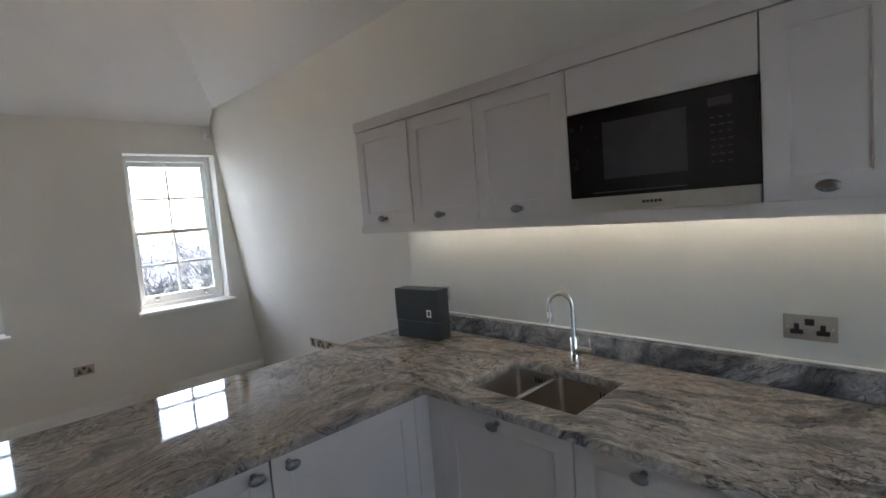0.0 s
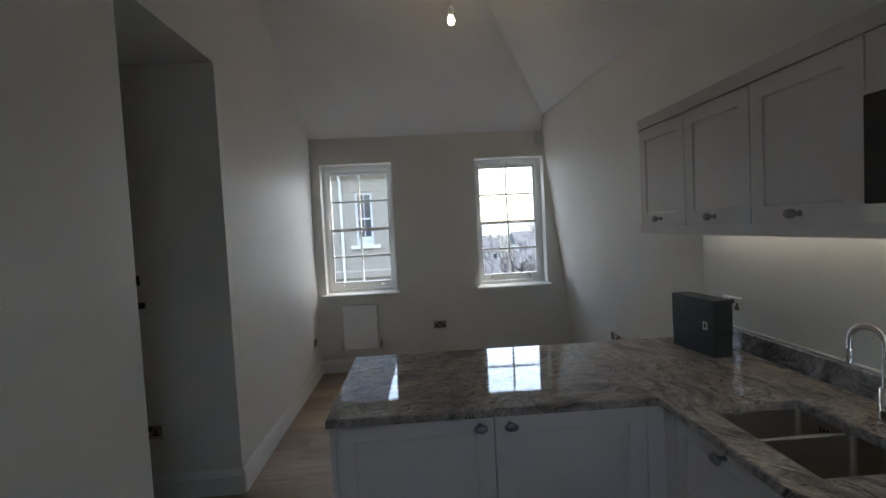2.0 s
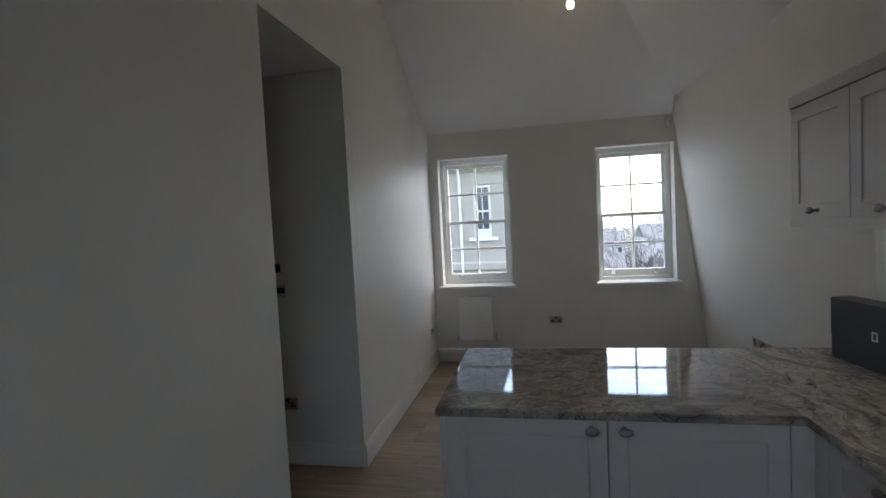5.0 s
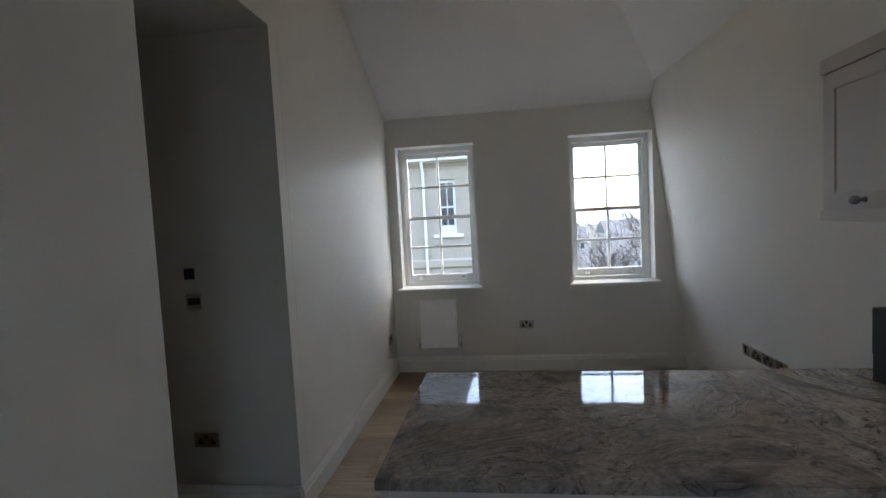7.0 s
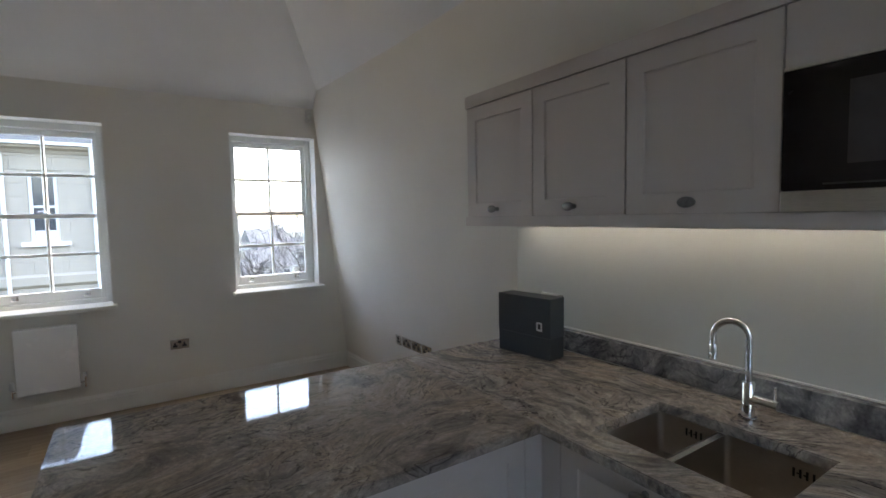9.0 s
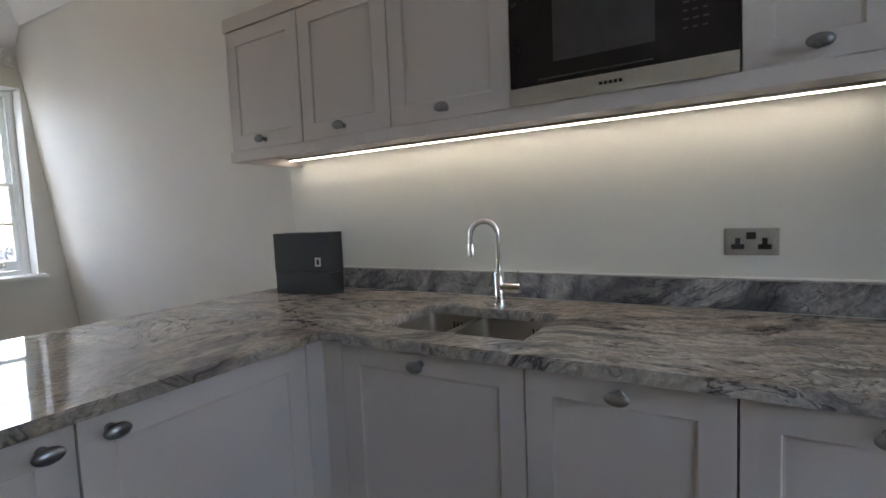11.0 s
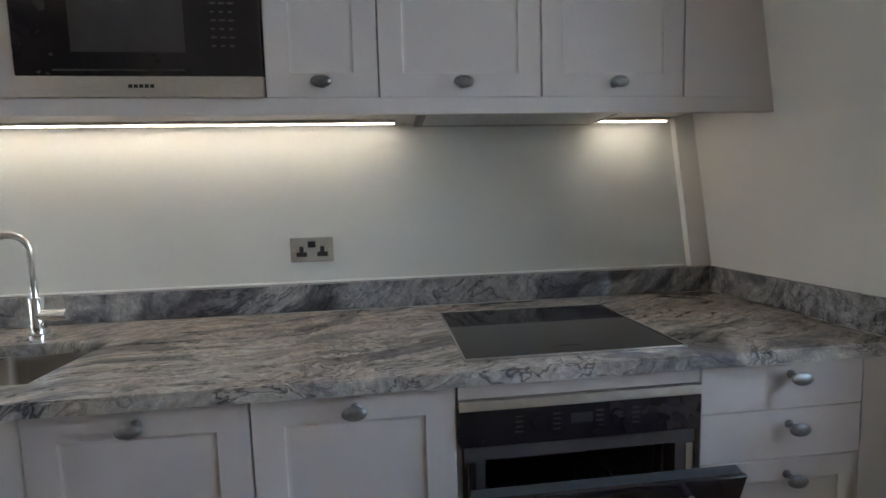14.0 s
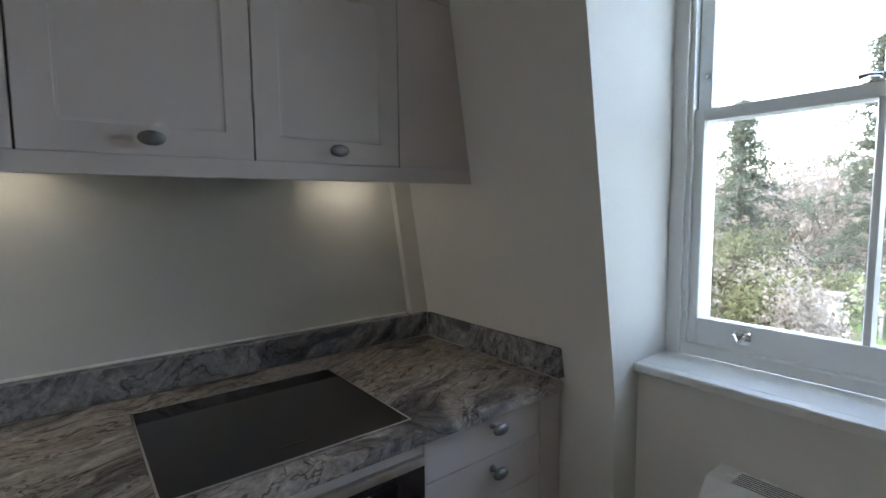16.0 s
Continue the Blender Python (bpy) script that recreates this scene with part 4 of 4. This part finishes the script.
# ---- outside ----
STONE = plain("ashlar", (0.29, 0.256, 0.21), 0.85, 0, 0.12, 5, 0.2)
MORTAR = plain("mortar", (0.27, 0.245, 0.205), 0.9)
SLATE = plain("slate", (0.11, 0.113, 0.115), 0.95)
WHITEPAINT = plain("outdoor_white", (0.55, 0.55, 0.54), 0.5)
DARKPANE = plain("far_pane", (0.05, 0.055, 0.06), 0.1)
BARK = plain("bark", (0.05, 0.043, 0.038), 0.9, 0, 0.25, 8, 0.3)
NEEDLE = leafy("needles", (0.105, 0.12, 0.09))
LEAF = leafy("shrub_leaves", (0.14, 0.15, 0.085))
TWIG = leafy("bare_twigs", (0.27, 0.245, 0.21), 0.25)
GROUND = plain("grass_ground", (0.05, 0.052, 0.038), 0.9, 0, 0.3, 0.3, 0.2)
LAWN = plain("lawn", (0.08, 0.13, 0.04), 0.9, 0, 0.2, 3, 0.1)
PAVE = plain("pale_paving", (0.28, 0.26, 0.235), 0.8, 0, 0.1, 3, 0.1)
TIMBER = plain("grey_timber", (0.30, 0.28, 0.26), 0.8, 0, 0.15, 6, 0.1)
# the hills emit a little light, standing in for distant haze
HILL = glow("hill_haze_glow", (0.10, 0.11, 0.115), 0.6)
RENDER = plain("pale_render", (0.42, 0.40, 0.37), 0.85)

solid("ground", box(B(), -1500, -1500, -8.3, 1500, 1500, -8.0), GROUND, "rough grass ground far below the windows", "ground", kind="structure")


def hill(name, cx, cy, wx, wy, top, seed):
    bm = B()
    r = random.Random(seed)
    nx, ny = 40, 10
    vs = [[bm.verts.new((cx - wx + 2 * wx * i / nx, cy - wy + 2 * wy * j / ny, -8.1 + (top + 8) * math.sin(math.pi * j / ny) * (0.72 + 0.16 * math.sin(i * 0.31 + seed) + 0.06 * math.sin(i * 1.3) + 0.03 * r.random()))) for j in range(ny + 1)] for i in range(nx + 1)]
    for i in range(nx):
        for j in range(ny):
            bm.faces.new((vs[i][j], vs[i + 1][j], vs[i + 1][j + 1], vs[i][j + 1]))
    solid(name, bm, HILL, "distant wooded hillside, its pale haze put in as a faint glow", "hill", kind="structure", smooth=True)


# far ridges, paled by the emission in their material
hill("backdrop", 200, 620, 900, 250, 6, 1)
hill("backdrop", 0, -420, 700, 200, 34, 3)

# stone house across the way
YH = 18.0
house = thing("stone_house", "honey-coloured ashlar house with a sash window and slate mansard roof", "house", pose(0.2, YH, 0))
HX0, HX1 = -9.0, -2.62
WX0, WX1, HZ0, HZ1 = -4.42, -3.72, 1.02, 3.16
bm = B()
for d in ((HX0, 0.06, -8.0, WX0, 0.4, 3.95), (WX1, 0.06, -8.0, HX1, 0.4, 3.95), (WX0, 0.06, -8.0, WX1, 0.4, HZ0), (WX0, 0.06, HZ1, WX1, 0.4, 3.95)):
    box(bm, *d)
box(bm, HX0, 0.4, -8.0, HX1, 8.0, 3.95)
part("wall", bm, MORTAR, house)
bm = B()
lo = [bm.verts.new((x, y, 4.035)) for x, y in ((HX0 - 0.2, -0.25), (HX1 + 0.15, -0.25), (HX1 + 0.15, 8.2), (HX0 - 0.2, 8.2))]
hi = [bm.verts.new((x, y, 8.3)) for x, y in ((HX0 + 1.1, 1.2), (HX1 - 1.2, 1.2), (HX1 - 1.2, 6.8), (HX0 + 1.1, 6.8))]
for k in range(4):
    bm.faces.new((lo[k], lo[(k + 1) % 4], hi[(k + 1) % 4], hi[k]))
bm.faces.new(lo[::-1])
bm.faces.new(hi)
part("roof", bm, SLATE, house, "steep grey slate mansard roof")
bm = B()
prism(bm, [(-0.02, 3.70), (-0.10, 3.80), (-0.26, 3.86), (-0.26, 3.93), (0.06, 3.93), (0.06, 3.70)], "x", HX0 - 0.1, HX1 + 0.1)
part("cornice", bm, STONE, house)
bm = B()
prism(bm, [(-0.40, 3.935), (-0.42, 4.03), (-0.27, 4.03), (-0.27, 3.935)], "x", HX0 - 0.2, HX1 + 0.2)
part("gutter", bm, WHITEPAINT, house, "white gutter")
for px in (-4.98, -2.80):
    bm = B()
    tube(bm, [(px, -0.33, 3.95), (px, -0.30, 3.75), (px, -0.10, 3.5), (px, -0.09, 3.2), (px, -0.09, -8.0)], 0.055, 10)
    pipe = part("downpipe", bm, WHITEPAINT, house, "white downpipe", True)
    for z in (2.95, 0.9, -1.2):
        bm = B()
        lathe(bm, [(0.075, 0), (0.075, 0.10)], 12, Matrix.Translation((px, -0.09, z)))
        part("collar", bm, WHITEPAINT, pipe)
bm = B()
prism(bm, [(-0.02, -0.38), (-0.10, -0.30), (-0.12, -0.06), (-0.06, 0.02), (0.06, 0.02), (0.06, -0.38)], "x", HX0, HX1 + 0.05)
part("string_course", bm, STONE, house, "weathered stone string course")
# its stones, laid round the window
rng = random.Random(11)
z, row = -3.2, 0
while z < 3.68:
    h = 0.40
    x = HX0 + (0.35 if row % 2 else 0.0)
    if -0.42 < z + h / 2 < 0.04:
        z += h
        continue
    while x < HX1:
        w = rng.choice((0.7, 0.85, 1.0))
        spans = [(x, min(x + w, HX1))]
        if z + h > HZ0 - 0.12 and z < HZ1:
            a, b = spans[0]
            spans = [(p, q) for p, q in ((a, min(b, WX0 - 0.002)), (max(a, WX1 + 0.002), b)) if q - p > 0.08]
        for a, b in spans:
            if b - a > 0.05:
                bm = B()
                d = rng.uniform(0.0, 0.012)
                box(bm, a + 0.004, d - 0.012, z + 0.004, b - 0.004, 0.059, min(z + h, 3.69) - 0.004)
                part("stone", bm, STONE, house)
        x += w
    z += h
    row += 1
hw = new("window")
hw.parent = house
hw["label"] = "white sash window with a stone sill"
for d in ((WX0, 0.10, HZ0, WX0 + 0.09, 0.2, HZ1), (WX1 - 0.09, 0.10, HZ0, WX1, 0.2, HZ1), (WX0 + 0.09, 0.10, HZ1 - 0.09, WX1 - 0.09, 0.2, HZ1), (WX0 + 0.09, 0.10, HZ0, WX1 - 0.09, 0.2, HZ0 + 0.12), (WX0 + 0.09, 0.12, 2.06, WX1 - 0.09, 0.2, 2.13)):
    part("frame", box(B(), *d), WHITEPAINT, hw)
part("glazing_bar", box(B(), (WX0 + WX1) / 2 - 0.015, 0.13, HZ0 + 0.12, (WX0 + WX1) / 2 + 0.015, 0.17, 2.06), WHITEPAINT, hw)
part("glazing_bar", box(B(), (WX0 + WX1) / 2 - 0.015, 0.13, 2.13, (WX0 + WX1) / 2 + 0.015, 0.17, HZ1 - 0.09), WHITEPAINT, hw)
part("pane", box(B(), WX0 + 0.09, 0.18, HZ0 + 0.12, WX1 - 0.09, 0.19, 2.06), DARKPANE, hw)
part("pane", box(B(), WX0 + 0.09, 0.18, 2.13, WX1 - 0.09, 0.19, HZ1 - 0.09), DARKPANE, hw)
part("blind", box(B(), WX0 + 0.1, 0.172, HZ0 + 0.13, WX1 - 0.1, 0.178, 1.36), WHITEPAINT, hw, "half-drawn pale blind")
part("sill", box(B(), WX0 - 0.22, -0.12, HZ0 - 0.14, WX1 + 0.26, 0.10, HZ0 - 0.005, 0.01), WHITEPAINT, hw, "white painted stone sill")


def mesh_thing(verts, faces, name, material):
    me = bpy.data.meshes.new(name)
    me.from_pydata(verts, [], faces)
    me.materials.append(material)
    return me


def leaf_cloud(rng, centres, count, spread, size):
    """Small leaf-shaped quads scattered round centres."""
    verts, faces = [], []
    for cx, cy, cz, r in centres:
        for _ in range(count):
            d = Vector((rng.gauss(0, 1), rng.gauss(0, 1), rng.gauss(0, 1)))
            p = Vector((cx, cy, cz)) + d * r * spread
            u = Vector((rng.uniform(-1, 1), rng.uniform(-1, 1), rng.uniform(-1, 1))).normalized()
            w = u.orthogonal().normalized()
            s = size * rng.uniform(0.6, 1.4)
            k = len(verts)
            verts += [p - u * s, p + w * s * 0.45, p + u * s, p - w * s * 0.45]
            faces.append((k, k + 1, k + 2, k + 3))
    return verts, faces


def limb_tree(rng, start, way, length, radius, depth, out, bend=0.25, kids=(2, 4)):
    """Collects tapering limbs as lists of points and radii."""
    pts, rs = [Vector(start)], [radius]
    d = Vector(way).normalized()
    for k in range(5):
        d = (d + Vector((rng.gauss(0, 1), rng.gauss(0, 1), rng.gauss(0, 0.7))) * bend * 0.35).normalized()
        pts.append(pts[-1] + d * length / 5)
        rs.append(radius * (1 - 0.13 * (k + 1)))
    out.append((pts, rs))
    if depth > 0:
        for _ in range(rng.randint(*kids)):
            i = rng.randint(2, 5)
            side = Vector((rng.gauss(0, 1), rng.gauss(0, 1), rng.gauss(0.35, 0.6))).normalized()
            limb_tree(rng, pts[i], d * 0.8 + side * 0.75, length * rng.uniform(0.55, 0.8), rs[i] * 0.62, depth - 1, out, bend, kids)


def bare_tree(label, x, y, height, seed, depth=5, r=0.22, way=(0, 0, 1)):
    rng = random.Random(seed)
    t = thing("bare_tree", label, "tree", pose(x, y, -8.0))
    limbs = []
    limb_tree(rng, (0, 0, 0), way, height * 0.45, r, depth, limbs, 0.3, (3, 5))
    bm = B()
    tube(bm, *limbs[0], 8)
    part("trunk", bm, BARK, t, "", True)
    bm = B()
    for pts, rs in limbs[1:]:
        tube(bm, pts, [max(q, 0.011) for q in rs], 3 if rs[0] < 0.04 else 6)
    c = part("branches", bm, BARK, t)
    c["kind"] = "stuff"
    return t


def conifer(label, x, y, height, width, seed, base=-8.0):
    rng = random.Random(seed)
    t = thing("conifer", label, "tree", pose(x, y, base))
    bm = B()
    tube(bm, [(0, 0, 0), (0.1, 0, height * 0.4), (0, 0.05, height * 0.75), (0.05, 0, height)], [0.26, 0.19, 0.10, 0.02], 8)
    part("trunk", bm, BARK, t, "", True)
    bm = B()
    cl = []
    for k in range(84):
        f = 1 - (k + rng.random()) / 84
        h = height * (1 - 0.70 * f)
        reach = width * (0.05 + 0.95 * f) * rng.choice((0.45, 0.8, 1.05, 1.35)) * rng.uniform(0.8, 1.1)
        a = k * 2.4 + rng.uniform(-0.4, 0.4)
        c, d = math.cos(a), math.sin(a)
        pts = [Vector((0, 0, h)), Vector((c * reach * 0.5, d * reach * 0.5, h + 0.10 * reach)), Vector((c * reach, d * reach, h - 0.02 * reach))]
        tube(bm, pts, [0.035, 0.022, 0.006], 4)
        for q in range(3, 11):
            q = q / 10
            p = pts[0].lerp(pts[1], q * 2) if q < 0.5 else pts[1].lerp(pts[2], q * 2 - 1)
            cl.append((p.x + rng.gauss(0, 0.13), p.y + rng.gauss(0, 0.13), p.z + rng.gauss(0.0, 0.06), 0.06 + 0.10 * q))
    part("limbs", bm, BARK, t)
    v, fs = leaf_cloud(rng, cl, 24, 0.9, 0.075)
    c = new("crown", mesh_thing(v, fs, "crown", NEEDLE))
    c.parent = t
    c["kind"] = "stuff"
    return t


def shrub(label, x, y, z, r, h, seed, material=LEAF, n=60):
    rng = random.Random(seed)
    t = thing("shrub", label, "shrub", pose(x, y, z), "shrubs beyond the window")
    limbs = []
    for k in range(5):
        limb_tree(rng, (rng.uniform(-0.3, 0.3) * r, rng.uniform(-0.3, 0.3) * r, 0), (rng.gauss(0, 0.35), rng.gauss(0, 0.35), 1), h * 0.5, 0.05, 2, limbs, 0.3, (2, 3))
    bm = B()
    for pts, rs in limbs:
        tube(bm, pts, rs, 4)
    part("stems", bm, TWIG, t)
    cl = [(rng.gauss(0, 0.42) * r, rng.gauss(0, 0.42) * r, h * rng.uniform(0.1, 0.95), 0.35) for _ in range(n)]
    v, fs = leaf_cloud(rng, cl, 85, 0.95, 0.095)
    c = new("foliage", mesh_thing(v, fs, "foliage", material))
    c.parent = t
    c["kind"] = "stuff"
    return t


bare_tree("leafless tree with fine spreading branches", 9.1, 26.0, 15.0, 5, 5, 0.15, (-0.16, 0, 1))
bare_tree("leafless tree with a slender crown", 3.6, 33.0, 6.4, 8, 4, 0.10)
conifer("tall dark green conifer with layered boughs", 7.0, -25.0, 13.8, 3.5, 21)
conifer("broad tall dark conifer behind the terrace", 2.9, -28.0, 16.2, 4.6, 22)
bare_tree("leafless young tree among the shrubs", 5.0, -27.0, 11.5, 31, 4, 0.10)
bare_tree("leafless thin tree beside the conifer", 7.6, -22.0, 9.2, 33, 4, 0.07)
for k in range(9):
    shrub("dense green and straw-coloured shrub", 3.5 + (k % 5) * 1.25 + 0.3 * (k // 5), -21.0 - 2.2 * (k // 5), -8.0, 1.5, 7.0 + 0.7 * math.sin(k * 2.1) + 0.8 * (k // 5), 40 + k, LEAF if k % 3 else TWIG)

rng = random.Random(90)
v, fs = leaf_cloud(rng, [(rng.uniform(-20, 30), rng.uniform(-62, -48), -8 + rng.uniform(0, 1) ** 1.2 * 12.5, 1.7) for _ in range(900)], 95, 0.9, 0.24)
wood = new("far_wood", mesh_thing(v, fs, "far_wood", TWIG))
tagged(wood, "brown leafless woodland beyond the garden", "woodland", kind="stuff")

# terrace seen below the near window
tr = thing("garden_terrace", "raised pale paved terrace with a lawn strip", "terrace", pose(-1.6, -34.0, -8.0, 0, 0, 12))
part("retaining_wall", box(B(), -12, -14, 0, 6.4, 10, 4.35), RENDER, tr)
part("lawn", box(B(), 4.4, -13, 4.352, 6.3, 9.8, 4.40), LAWN, tr, "green lawn strip")
part("paving", box(B(), -12, -13.8, 4.352, 4.39, 9.9, 4.385), PAVE, tr, "pale paving")
gp = thing("gate_pier", "pale rendered pier beside the shrubs", "pier", pose(3.1, -22.4, -8.0))
part("shaft", box(B(), -0.38, -0.3, 0, 0.38, 0.3, 6.2, 0.02), RENDER, gp)
part("cap", box(B(), -0.45, -0.37, 6.201, 0.45, 0.37, 6.31, 0.02), PAVE, gp)
for f in range(3):
    fn = thing("timber_fence", "grey timber panel fence on the terrace", "fence", pose(2.0 - f * 1.4, -24.6, -3.6, 0, 0, -76 + 3 * f), "terrace fences")
    for k in range(5):
        part("post", box(B(), k * 1.7, -0.04, 0, k * 1.7 + 0.08, 0.04, 1.05), TIMBER, fn)
    for k in range(36):
        part("slat", box(B(), 0.05 + k * 0.19, -0.065, 0.08, 0.05 + k * 0.19 + 0.15, -0.042, 0.98), TIMBER, fn)

# roofs down the hill
def cottage(label, x, y, w, d, eave, ridge, seed):
    c = thing("distant_house", label, "house", pose(x, y, -10.3, 0, 0, seed * 7 % 25 - 12), "houses down the hill")
    part("wall", box(B(), -w / 2, 0, 0, w / 2, d, eave), RENDER, c)
    part("roof", prism(B(), [(-0.3, eave + 0.002), (d / 2, ridge), (d + 0.3, eave + 0.002)], "x", -w / 2 - 0.2, w / 2 + 0.2), SLATE, c, "dark slate roof")
    part("chimney", box(B(), w * 0.3, d / 2 - 0.3, eave, w * 0.3 + 0.7, d / 2 + 0.3, ridge + 0.9), STONE, c)
    for k in range(3):
        part("window", box(B(), -w / 2 + 0.8 + k * (w - 2.3) / 2, -0.03, eave - 1.7, -w / 2 + 1.6 + k * (w - 2.3) / 2, -0.002, eave - 0.5), DARKPANE, c)


cottage("pale house with a dark slate roof", 8.2, 62, 6, 6, 4.6, 7.0, 1)
cottage("pale house with a dark slate roof and chimney", 15.5, 70, 6.5, 6, 5.0, 7.4, 2)
cottage("distant pale house among trees", 3.0, 84, 8, 7, 5.0, 7.4, 3)
cottage("distant pale house below the hill", 24.0, 95, 9, 7, 5.6, 8.2, 4)
for k in range(6):
    shrub("dark evergreen hedge shrub below the window", 2.2 + k * 1.25, 27.0 + 0.6 * math.sin(k * 3), -8.0, 1.2, 5.2 + 0.6 * math.sin(k * 1.7), 70 + k, NEEDLE, 40)

bare_tree("leafless tree with a fine twiggy crown", 8.6, 29.0, 10.2, 17, 5, 0.11, (-0.08, 0, 1))
cottage("small pale house among the trees", 12.0, 110, 10, 7, 5.4, 8.4, 5)
cottage("small pale house on the far slope", 30.0, 130, 10, 8, 6.0, 9.4, 6)

# ---- floor: oak boards ----
fl = solid("floor", box(B(), XL - 0.14, -3.2, -0.1, 0.3, YF, -0.016), GROUT, "oak board floor with fine joints", "floor", kind="structure")
solid("floor_hall", box(B(), XL - 1.8, OY0 - 0.8, -0.1, XL - 0.141, OY1, -0.016), GROUT, "oak board floor of the hall", "floor", kind="structure")
rng = random.Random(4)
BW = 0.19
y = -3.1
while y < YF:
    x = XL - 1.75 - rng.random() * 1.2
    while x < 0.1:
        ln = rng.choice((1.2, 1.5, 1.8, 2.1))
        x0, x1 = max(x, XL - 1.78 if OY0 - 0.78 < y < OY1 - 0.1 else XL), min(x + ln, 0.09)
        y1 = min(y + BW, YF)
        if x1 - x0 > 0.05 and y1 - y > 0.03:
            bm = B()
            box(bm, x0 + 0.0008, y + 0.0008, -0.0158, x1 - 0.0008, y1 - 0.0008, 0.0)
            part("board", bm, OAK, fl)
        x += ln
    y += BW
